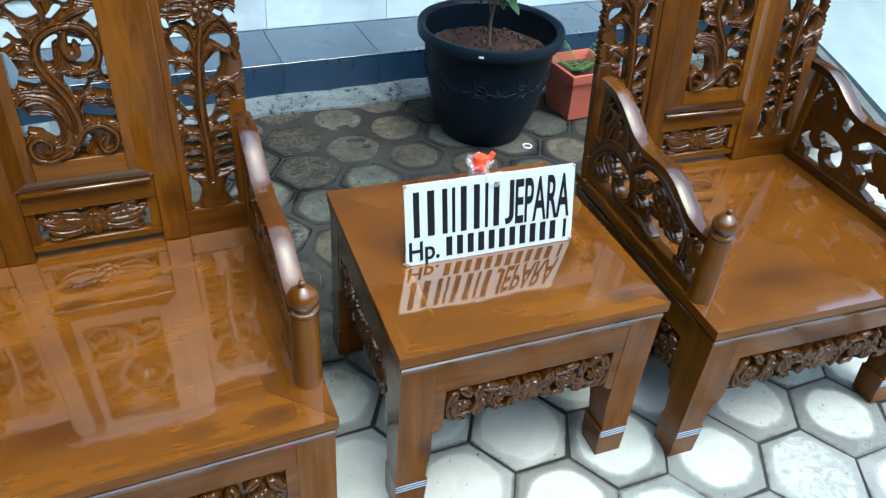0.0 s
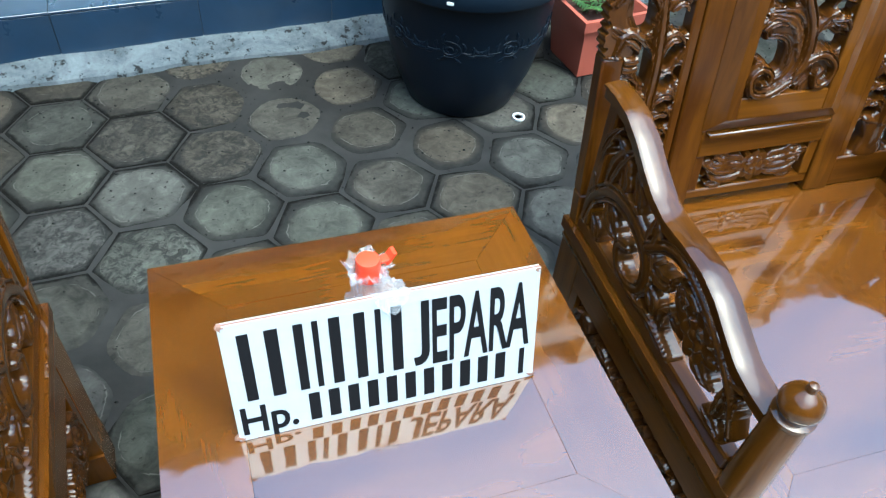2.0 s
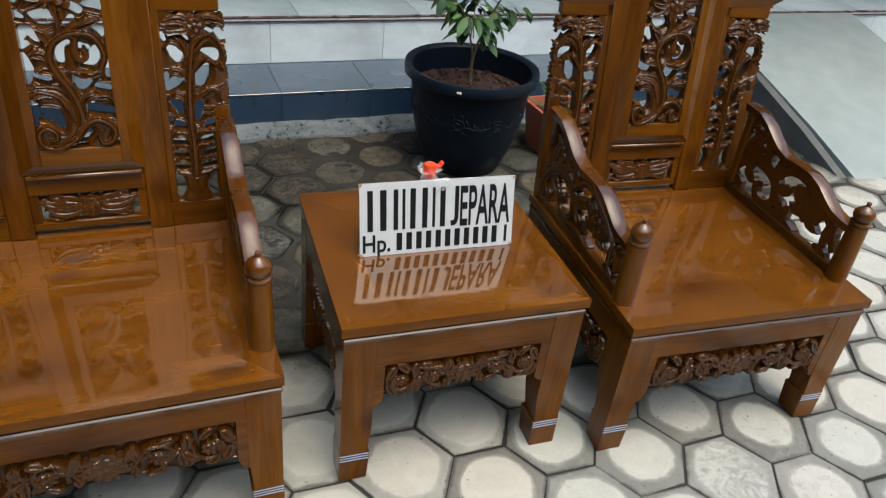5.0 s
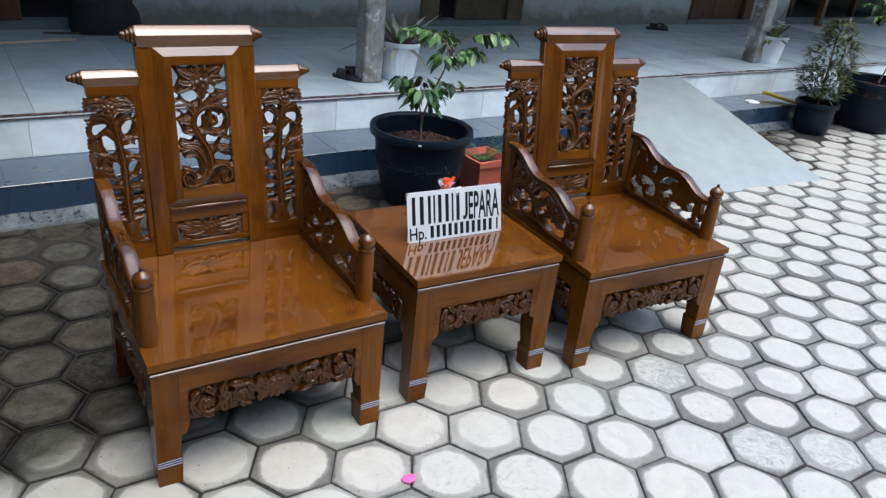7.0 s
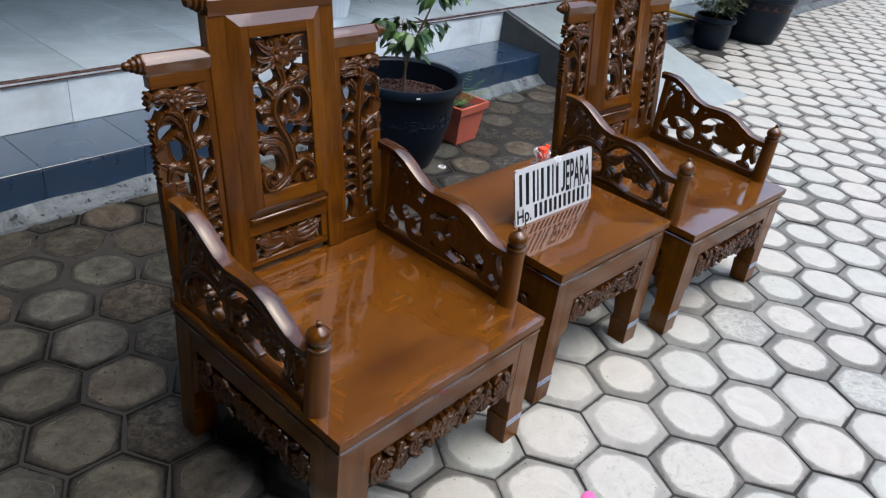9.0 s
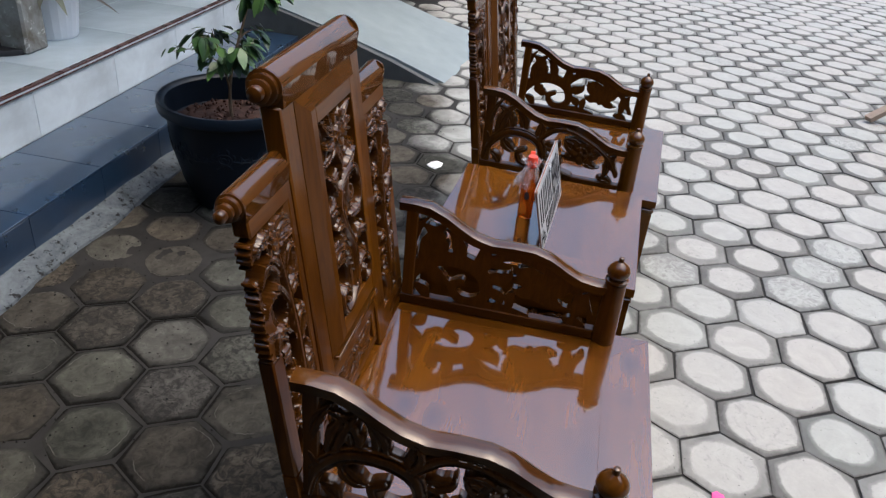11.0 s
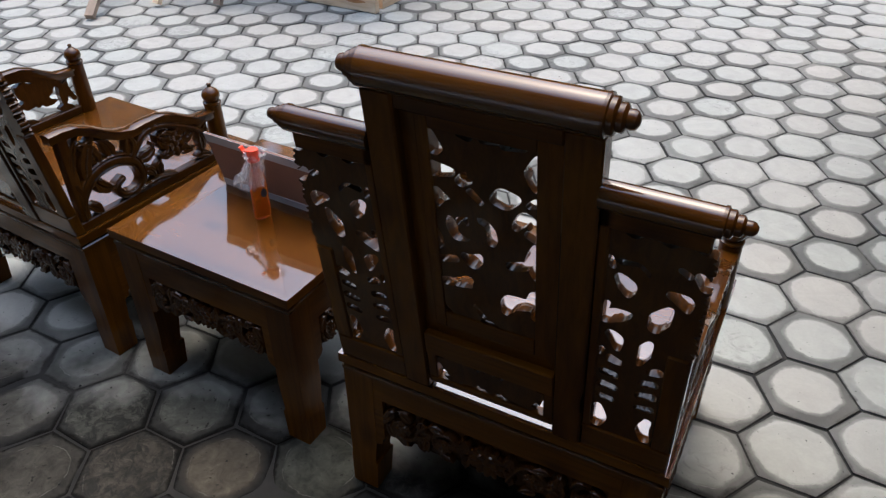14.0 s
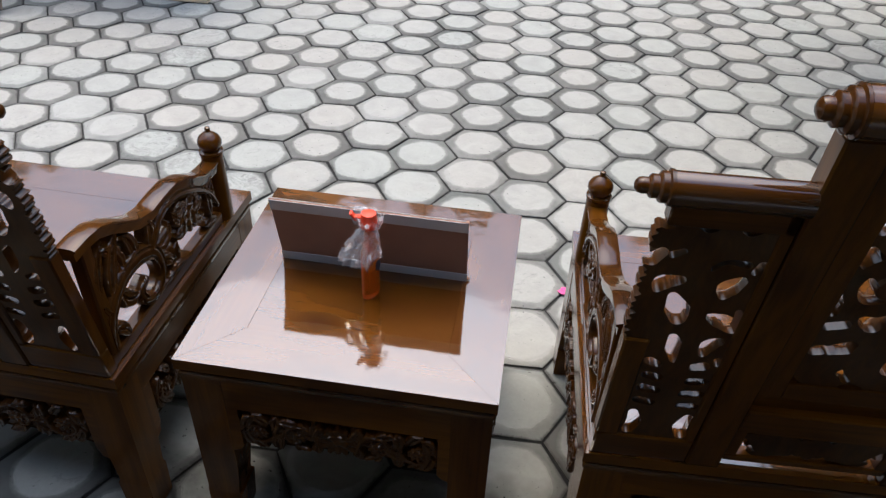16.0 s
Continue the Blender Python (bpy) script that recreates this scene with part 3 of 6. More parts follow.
class Carving:
    """A pierced or relief carving: strokes in u, v that merge into one carved board."""

    def __init__(self, thin=1.0):
        self.strokes, self.flowers, self.holes, self.thin = [], [], [], thin

    def stroke(self, kind, pts, widths, n=5, level=1.0):
        """kind: stem (rounded, grooved), leaf (lobed edge, slanting flutes) or lobe (smooth); half widths in millimetres."""
        path = np.array(spline(pts, n) if n else pts)
        w = np.interp(np.linspace(0, 1, len(path)), np.linspace(0, 1, len(widths)), widths) / 1000
        w, s = w * self.thin, np.linspace(0, 1, len(path))
        if kind == "leaf":
            k = max(2.0, float(np.hypot(*np.diff(path, axis=0).T).sum()) / 0.019)
            w = w * (1.0 + 0.24 * (np.abs(np.sin(math.pi * k * s + 0.6)) - 0.60))
        level = level * 1.28 if kind == "stem" else level
        self.strokes.append((kind, path, w, level * (1 + 0.10 * math.sin(7.3 * len(self.strokes)))))

    def leaf(self, p, heading, length, width, bend, level=1.0):
        path = curl(p, heading, length, bend * 0.4, bend * 1.8, 12)
        self.stroke("leaf", path, [q * width * 1000 for q in LEAFW], 0, level)

    def flower(self, u, v, r, n):
        self.flowers.append((u, v, r, n))

    def hole(self, pts, widths):
        """A pierced hole along a path; half widths in millimetres."""
        path = np.array(spline(pts, 5))
        self.holes.append((path, np.interp(np.linspace(0, 1, len(path)), np.linspace(0, 1, len(widths)), widths) / 1000))

    def board(self, U, V):
        """With holes the carving is a board: how far each place lies from the nearest hole, and engraved lines that follow the holes."""
        far = np.full(U.shape, 0.05)
        for path, w in self.holes:
            for i in range(len(path) - 1):
                a, d = path[i], path[i + 1] - path[i]
                t = np.clip(((U - a[0]) * d[0] + (V - a[1]) * d[1]) / (d @ d + 1e-12), 0, 1)
                far = np.minimum(far, np.hypot(U - a[0] - t * d[0], V - a[1] - t * d[1]) - w[i] - (w[i + 1] - w[i]) * t)
        e = 0.74 - 0.55 * np.exp(-np.clip(far, 0, 1) / 0.0016) - 0.20 * np.exp(-(((far - 0.0065) / 0.0013) ** 2)) - 0.14 * np.exp(-(((far - 0.0115) / 0.0014) ** 2)) + 6.0 * np.clip(far, 0, 0.012)
        return far, e

    def field(self, U, V):
        F, H = np.full(U.shape, -0.05), np.zeros(U.shape)
        if self.holes:
            F, H = self.board(U, V)
        for kind, path, w, level in self.strokes:
            m = w.max() + 0.004
            box = (U > path[:, 0].min() - m) & (U < path[:, 0].max() + m) & (V > path[:, 1].min() - m) & (V < path[:, 1].max() + m)
            if not box.any():
                continue
            x, y = U[box], V[box]
            best, q, along = np.full(x.shape, -1.0), np.zeros(x.shape), np.zeros(x.shape)
            for i in range(len(path) - 1):
                a, d = path[i], path[i + 1] - path[i]
                t = np.clip(((x - a[0]) * d[0] + (y - a[1]) * d[1]) / (d @ d + 1e-12), 0, 1)
                dx, dy = x - a[0] - t * d[0], y - a[1] - t * d[1]
                wid = w[i] + (w[i + 1] - w[i]) * t
                dist = np.hypot(dx, dy)
                f = wid - dist
                up = f > best
                best = np.where(up, f, best)
                q = np.where(up, dist / wid * np.sign(d[0] * dy - d[1] * dx), q)
                along = np.where(up, (i + t) / (len(path) - 1), along)
            c = np.clip(np.abs(q), 0, 1)
            if kind == "leaf":
                e = 0.95 - 0.40 * np.exp(-((q / 0.12) ** 2)) - 0.10 * np.exp(-(((c - 0.50) / 0.12) ** 2)) - 0.55 * np.clip((c - 0.72) / 0.28, 0, 1) ** 2 + 0.22 * np.sin(math.pi * along) + 0.12 * q
            elif kind == "stem":
                e = 0.86 + 0.12 * np.sqrt(1 - c * c) - 0.24 * np.exp(-(((c - 0.52) / 0.12) ** 2)) - 0.50 * np.clip((c - 0.76) / 0.24, 0, 1) ** 2
            else:
                e = 0.60 + 0.45 * np.sqrt(1 - c * c)
            old = F[box]
            H[box] = np.where(best > 0, np.maximum(H[box], e * level), H[box])
            # leaves are only relief on a pierced board, stems bridge its holes
            F[box] = old if self.holes and kind == "leaf" else np.maximum(old, best)
        for u, v, r, n in self.flowers:
            dx, dy = U - u, V - v
            rad, a = np.hypot(dx, dy) / r, np.arctan2(dy, dx)
            f = (0.80 + 0.20 * np.abs(np.cos(n * a / 2))) - rad
            e = 0.86 + 0.26 * np.abs(np.cos(n * a / 2)) * np.clip(rad, 0, 0.8)
            e = np.where(rad < 0.52 + 0.08 * np.abs(np.cos(2.5 * a + 0.5)), 0.98 + 0.30 * np.abs(np.cos(2.5 * a + 0.5)) * rad / 0.5, e)
            e = np.where(rad < 0.22, 1.05 + 0.25 * np.sqrt(np.clip(1 - (rad / 0.22) ** 2, 0, 1)), e)
            H = np.where(f > 0, e, H)
            F = np.maximum(F, f * r)
        return F, H

    def carve(self, sh, u0, u1, v0, v1, step, top, back, mp, inside=None, ground=None):
        """The board between depths back and about top; inside(U, V) > 0 bounds it; with a ground height nothing is pierced."""
        nu, nv = int(round((u1 - u0) / step)) + 1, int(round((v1 - v0) / step)) + 1
        U, V = np.meshgrid(np.linspace(u0, u1, nu), np.linspace(v0, v1, nv), indexing="ij")
        F, H = self.field(U, V)
        if ground is not None:
            H, F = np.where(F > 0, np.maximum(H, ground), ground), np.full(U.shape, 0.01)
        if inside is not None:
            F = np.minimum(F, inside(U, V))
        for edge in (np.s_[0, :], np.s_[-1, :], np.s_[:, 0], np.s_[:, -1]):
            F[edge] = np.minimum(F[edge], -0.0001)
        pts, ids, faces = [], {}, []

        def vert(key, u, v, h):
            if key not in ids:
                ids[key] = len(pts)
                pts.extend((mp(u, v, h * top), mp(u, v, back)))
            return ids[key]

        ins = F > 0
        any_in = ins[:-1, :-1] | ins[1:, :-1] | ins[1:, 1:] | ins[:-1, 1:]
        for i, j in np.argwhere(any_in):
            ring, cuts = [], []
            cs = ((i, j), (i + 1, j), (i + 1, j + 1), (i, j + 1))
            for k in range(4):
                a, b = cs[k], cs[(k + 1) % 4]
                if ins[a]:
                    ring.append(vert(a, U[a], V[a], H[a]))
                if ins[a] != ins[b]:
                    lo, hi = (a, b) if a < b else (b, a)
                    t = F[lo] / (F[lo] - F[hi])
                    c = vert((lo, hi), U[lo] + t * (U[hi] - U[lo]), V[lo] + t * (V[hi] - V[lo]), 0.45 * (H[a] if ins[a] else H[b]))
                    ring.append(c)
                    cuts.append((len(ring) - 1, bool(ins[a])))
            if len(ring) < 3:
                continue
            faces.append(tuple(ring))
            faces.append(tuple(r + 1 for r in reversed(ring)))
            for k, leaving in cuts:
                if leaving:
                    p, r = ring[k], ring[(k + 1) % len(ring)]
                    faces.append((r, p, p + 1, r + 1))
        sh.add(pts, faces)


def middle_carving(sh):
    """A stem that scrolls into a ring, great leaves below, a rose among pointed leaves above."""
    P = lambda u, v: (u * 0.086, 0.631 + v * 0.382)
    c = Carving()
    # openings round the rose
    for pts, w in ((((0.95, 0.98), (0.90, 0.914)), (4, 12)), (((0.42, 0.997), (0.25, 0.990)), (4, 6)), (((-0.03, 0.997), (-0.28, 1.0)), (7, 5)), (((-0.42, 0.993), (-0.75, 0.995)), (8, 4)), (((-0.99, 0.967), (-0.95, 0.893), (-0.97, 0.826)), (4, 15, 5)),
                   (((0.93, 0.812), (0.62, 0.814)), (13, 7)), (((0.43, 0.781), (0.33, 0.80)), (9, 10)), (((0.93, 0.71), (0.82, 0.66)), (5, 13)), (((0.26, 0.74), (0.07, 0.70)), (6, 5)), (((-0.19, 0.73), (-0.38, 0.745), (-0.62, 0.76)), (6, 17, 6)), (((-0.85, 0.744), (-0.98, 0.76)), (5, 8))):
        c.hole([P(*p) for p in pts], [q * 1.12 + 0.5 for q in w])
    # round the ring
    for pts, w in ((((0.72, 0.568), (0.62, 0.51), (0.42, 0.50)), (7, 14, 9)), (((0.50, 0.575), (0.34, 0.585)), (7, 7)), (((0.10, 0.605), (-0.12, 0.585), (-0.13, 0.505)), (5, 10, 7)), (((-0.60, 0.62), (-0.78, 0.675), (-0.97, 0.64)), (6, 11, 9)), (((-0.85, 0.60), (-0.98, 0.585)), (7, 7)),
                   (((0.97, 0.497), (0.96, 0.41)), (6, 6)), (((0.90, 0.34), (0.67, 0.355)), (7, 7)), (((0.47, 0.39), (0.27, 0.37), (0.14, 0.41)), (5, 14, 4)), (((-0.50, 0.405), (-0.75, 0.425)), (8, 8)), (((-0.98, 0.54), (-0.95, 0.46), (-0.98, 0.38)), (6, 14, 5))):
        c.hole([P(*p) for p in pts], [q * 1.12 + 0.5 for q in w])
    # and between the great leaves at the foot
    for pts, w in ((((0.88, 0.205), (0.80, 0.21)), (9, 9)), (((0.65, 0.215), (0.42, 0.235)), (9, 12)), (((0.94, 0.05), (0.90, 0.02)), (5, 7)), (((0.24, 0.09), (0.14, 0.06)), (8, 8)), (((-0.39, 0.13), (-0.50, 0.19), (-0.86, 0.21), (-0.97, 0.27)), (9, 15, 11, 9)), (((-0.98, 0.17), (-0.98, 0.13)), (7, 5)), (((-0.15, 0.015), (0.12, 0.010)), (5, 5))):
        c.hole([P(*p) for p in pts], [q * 1.12 + 0.5 for q in w])
    c.stroke("stem", [P(-0.13, 0.04), P(0.14, 0.12), P(0.18, 0.21), P(0.05, 0.32), P(-0.2, 0.42), P(-0.36, 0.52), P(-0.23, 0.61), P(0.18, 0.66), P(0.66, 0.65), P(0.9, 0.56), P(0.79, 0.47), P(0.49, 0.44)], [7.8, 12.5, 12.5, 11.8, 11, 10, 9.2, 9.2, 9.2, 9, 8, 5])
    c.stroke("stem", [P(-0.04, 0.06), P(-0.44, 0.01), P(-0.80, 0.02), P(-0.92, 0.09), P(-0.73, 0.13), P(-0.50, 0.10), P(-0.52, 0.06), P(-0.66, 0.06)], [8.7, 9.2, 9.2, 8.7, 8.2, 7.4, 6.6, 5.2])
    c.stroke("stem", [P(0.07, 0.09), P(0.28, 0.15), P(0.6, 0.165), P(0.90, 0.11), P(0.84, 0.04), P(0.60, 0.025), P(0.52, 0.07), P(0.62, 0.10)], [7.8, 9, 9.6, 9, 7.8, 7, 6, 4])
    # the curled leaf within the ring
    c.stroke("lobe", [P(0.28, 0.64), P(0.22, 0.57), P(0.30, 0.52), P(0.46, 0.53), P(0.44, 0.57)], [7, 9, 10, 8, 4])
    # the great leaf at the stem's foot, in three lobes
    c.stroke("leaf", [P(0.08, 0.16), P(-0.02, 0.27), P(-0.32, 0.345), P(-0.86, 0.36)], [11, 19, 18, 7])
    c.stroke("leaf", [P(-0.40, 0.33), P(-0.74, 0.33), P(-0.93, 0.30), P(-0.97, 0.25)], [13, 12, 10, 4])
    c.stroke("leaf", [P(0.17, 0.2), P(0.33, 0.29), P(0.60, 0.325), P(0.90, 0.32)], [7.8, 12, 12, 5])
    c.stroke("leaf", [P(0.45, 0.30), P(0.80, 0.30), P(0.96, 0.26)], [8, 9, 4])
    c.stroke("leaf", [P(0.2, 0.43), P(0.55, 0.43), P(0.88, 0.45)], [8, 10, 5])
    c.stroke("leaf", [P(-0.2, 0.44), P(-0.53, 0.465), P(-0.80, 0.43)], [11, 12, 5])
    c.stroke("leaf", [P(-0.34, 0.52), P(-0.58, 0.55), P(-0.80, 0.54)], [10, 12, 4])
    c.stroke("leaf", [P(-0.29, 0.60), P(-0.45, 0.66), P(-0.72, 0.69)], [10, 12, 5])
    c.stroke("leaf", [P(-0.03, 0.66), P(0.03, 0.72), P(-0.05, 0.80)], [12, 12, 14])
    c.stroke("leaf", [P(0.30, 0.68), P(0.60, 0.71), P(0.86, 0.73)], [10, 12, 5])
    # pointed leaves round the rose
    for a, ln in ((150, 0.083), (178, 0.078), (205, 0.080), (128, 0.062), (100, 0.048), (76, 0.048), (52, 0.064), (28, 0.086), (2, 0.078), (-22, 0.082)):
        u, v = P(0.02, 0.87)
        q, b = radians(a), radians(a + 8)
        c.stroke("leaf", [(u + 0.015 * math.cos(q), v + 0.015 * math.sin(q)), (u + 0.6 * ln * math.cos(b), v + 0.6 * ln * math.sin(b)), (u + ln * math.cos(q), v + ln * math.sin(q))], [9, 11, 2])
    c.flower(*P(0.02, 0.87), 0.034, 7)
    c.carve(sh, -0.088, 0.088, 0.629, 1.014, 0.0015, 0.017, -0.010, lambda u, v, d: LEAN(u, v, d + 0.014))


def side_carving(sh, s):
    """A climbing stem with hooked leaves round teardrop holes, over ribbed leaf pairs and a small vase; s mirrors it."""
    mp = lambda u, v, d: LEAN(s * u, v, d)
    P = lambda u, v: (0.198 + u * 0.140, 0.472 + v * 0.452)
    c = Carving()
    # teardrop openings under the hooked leaves
    for pts, w in ((((0.02, 0.885), (0.06, 0.855)), (5, 4)), (((0.14, 0.815), (0.22, 0.785), (0.24, 0.75)), (7, 13, 5)), (((0.66, 0.80), (0.80, 0.785), (0.84, 0.755)), (6, 12, 5)), (((0.04, 0.625), (0.16, 0.645), (0.28, 0.660)), (12, 12, 5)),
                   (((0.56, 0.635), (0.60, 0.68), (0.68, 0.735)), (9, 14, 5)), (((0.10, 0.55), (0.17, 0.53), (0.20, 0.485)), (7, 11, 5)), (((0.44, 0.45), (0.48, 0.50), (0.54, 0.555)), (8, 12, 5)), (((0.14, 0.425), (0.24, 0.415)), (8, 6))):
        c.hole([P(*p) for p in pts], [q * 1.12 + 0.5 for q in w])
    # slots between the leaf pairs and beside the vase
    for pts, w in ((((0.60, 0.415), (0.68, 0.425)), (6, 8)), (((0.54, 0.345), (0.66, 0.355)), (7, 7)), (((0.08, 0.345), (0.20, 0.340)), (7, 7)), (((0.52, 0.275), (0.66, 0.285)), (7, 8)), (((0.07, 0.275), (0.21, 0.270)), (8, 7)),
                   (((0.52, 0.205), (0.66, 0.215)), (6, 7)), (((0.07, 0.205), (0.20, 0.200)), (7, 6)), (((0.06, 0.14), (0.10, 0.08), (0.06, 0.03)), (6, 10, 8)), (((0.66, 0.14), (0.62, 0.08), (0.66, 0.03)), (6, 10, 8)), (((0.90, 0.90), (0.97, 0.87)), (7, 9)),
                   (((0.44, 0.851), (0.32, 0.885), (0.14, 0.88)), (3, 3, 5)), (((0.04, 0.69), (0.01, 0.65)), (4, 5)), (((0.03, 0.46), (0.02, 0.44)), (5, 4)), (((0.72, 0.91), (0.80, 0.895)), (4, 5))):
        c.hole([P(*p) for p in pts], [q * 1.12 + 0.5 for q in w])
    c.stroke("lobe", [P(0.35, 0.02), P(0.35, 0.07)], [30, 22], 0)
    c.stroke("lobe", [P(0.35, 0.06), P(0.35, 0.135)], [21, 27], 0)
    c.stroke("lobe", [P(0.10, 0.165), P(0.35, 0.150), P(0.60, 0.165)], [6, 7, 6], 4)
    c.stroke("stem", [P(0.36, 0.15), P(0.37, 0.32), P(0.35, 0.46), P(0.37, 0.60), P(0.42, 0.74), P(0.52, 0.90)], [10, 12, 11, 11, 9, 6], 6, 1.05)
    for v in (0.225, 0.295, 0.365):
        for k in (-1, 1):
            c.stroke("leaf", [P(0.36, v - 0.04), P(0.36 + k * 0.12, v + 0.012), P(0.36 + k * 0.25, v + 0.018), P(0.36 + k * 0.34, v - 0.015)], [7, 9, 9, 4], 6)
    # hooked leaves over each hole, alternately inwards and outwards
    for v in (0.53, 0.65, 0.81):
        c.stroke("leaf", [P(0.37, v - 0.06), P(0.30, v + 0.03), P(0.16, v + 0.06), P(0.03, v + 0.02)], [8, 10, 11, 4])
    for v, r in ((0.55, 0.86), (0.72, 0.93), (0.83, 0.92)):
        c.stroke("leaf", [P(0.40, v - 0.07), P(0.58, v + 0.02), P(0.76, v + 0.05), P(r, v - 0.01)], [8, 12, 13, 5])
    c.stroke("leaf", [P(0.42, 0.53), P(0.66, 0.50), P(0.92, 0.53)], [9, 15, 6])
    c.stroke("leaf", [P(0.46, 0.62), P(0.75, 0.60), P(0.97, 0.635)], [8, 13, 5])
    c.stroke("leaf", [P(0.50, 0.935), P(0.28, 0.965), P(0.05, 0.945)], [10, 15, 5])
    c.stroke("leaf", [P(0.46, 0.91), P(0.25, 0.905), P(0.06, 0.905)], [9, 10, 4])
    c.stroke("leaf", [P(0.58, 0.94), P(0.76, 0.965), P(0.93, 0.955)], [10, 13, 4])
    c.flower(*P(0.54, 0.935), 0.026, 6)
    teeth = lambda V: 0.010 * np.abs((V * 26.0) % 1.0 - 0.25) + 0.003 * np.sin(V * 520.0)
    edge = lambda U, V: np.minimum(np.where(V < 0.712, 0.304 - U, 0.342 - teeth(V) - U), 0.923 + 0.006 * np.sin(U * 130.0) - V)
    c.carve(sh, 0.196, 0.342, 0.470, 0.926, 0.0016, 0.016, -0.010, mp, edge)


def low_carving(sh):
    c = Carving()
    for s in (-1, 1):
        for (u, v), a, ln, w, k in (((0.015, 0.487), 22, 0.095, 0.016, -2), ((0.015, 0.475), 338, 0.095, 0.016, 2), ((0.03, 0.481), 0, 0.085, 0.014, 1), ((0.05, 0.495), 45, 0.05, 0.012, -4), ((0.05, 0.467), 315, 0.05, 0.012, 4), ((0.08, 0.485), 50, 0.04, 0.010, -5)):
            c.leaf((s * u, v), a if s > 0 else 180 - a, ln, w, s * k)
    c.flower(0.0, 0.481, 0.031, 8)
    c.carve(sh, -0.110, 0.110, 0.444, 0.518, 0.0016, 0.0105, -0.008, LEAN)


def arm_top(y):
    """The height of the armrest's top, y metres behind the seat's front."""
    tab = ((0.12, 0.566), (0.155, 0.566), (0.19, 0.572), (0.225, 0.590), (0.26, 0.610), (0.30, 0.622), (0.35, 0.623), (0.40, 0.620), (0.44, 0.630), (0.475, 0.649), (0.51, 0.671), (0.55, 0.688), (0.59, 0.692), (0.64, 0.690))
    return float(np.interp(y, [a for a, _ in tab], [b for _, b in tab]))


def arm_carving(sh, s):
    """A great scroll behind, a flower among leaves before; carved on both faces."""
    c = Carving(1.0)
    c.stroke("stem", [(0.600, 0.440), (0.585, 0.500), (0.535, 0.548), (0.470, 0.556), (0.415, 0.530), (0.402, 0.478), (0.430, 0.450), (0.470, 0.455), (0.485, 0.485), (0.462, 0.500)], [12, 16, 20, 20, 18, 14, 13, 12, 11, 9], 6)
    c.stroke("stem", [(0.420, 0.545), (0.370, 0.590), (0.310, 0.592), (0.235, 0.560), (0.180, 0.520), (0.150, 0.470)], [11, 13, 12, 11, 9, 8], 6)
    c.stroke("stem", [(0.430, 0.445), (0.360, 0.450), (0.300, 0.437)], [8, 10, 9], 5)
    # leaves of the scroll
    for p, a, ln, w, k in (((0.56, 0.53), 92, 0.15, 0.019, 1), ((0.52, 0.545), 100, 0.13, 0.019, -2), ((0.475, 0.55), 100, 0.10, 0.017, -2), ((0.59, 0.47), 100, 0.11, 0.016, -2), ((0.595, 0.56), 95, 0.12, 0.012, 1), ((0.43, 0.545), 130, 0.08, 0.018, -3), ((0.54, 0.53), 250, 0.075, 0.018, -3), ((0.575, 0.47), 200, 0.06, 0.014, 4), ((0.40, 0.53), 200, 0.07, 0.017, -4), ((0.395, 0.49), 185, 0.055, 0.014, 5)):
        c.leaf(p, a, ln, w, k)
    # leaves round the flower
    for a, ln, w, k in ((120, 0.075, 0.021, 2), (60, 0.075, 0.021, -2), (10, 0.080, 0.020, 2), (310, 0.075, 0.018, 3), (190, 0.080, 0.020, -2), (240, 0.085, 0.017, -2)):
        c.leaf((0.275, 0.525), a, ln, w, k)
    # leaves of the front stem
    for p, a, ln, w, k in (((0.19, 0.52), 250, 0.075, 0.014, 2), ((0.16, 0.48), 60, 0.07, 0.012, 3), ((0.19, 0.54), 150, 0.05, 0.014, -2), ((0.21, 0.45), 175, 0.06, 0.012, 2), ((0.34, 0.455), 70, 0.05, 0.013, 4)):
        c.leaf(p, a, ln, w, k)
    c.flower(0.275, 0.523, 0.041, 8)
    top = np.vectorize(arm_top)
    edge = lambda U, V: top(U) - 0.016 - V
    mp = lambda u, v, d: (s * (0.322 + d), u, v)
    c.carve(sh, 0.132, 0.598, 0.434, 0.682, 0.0020, 0.013, -0.010, mp, edge)


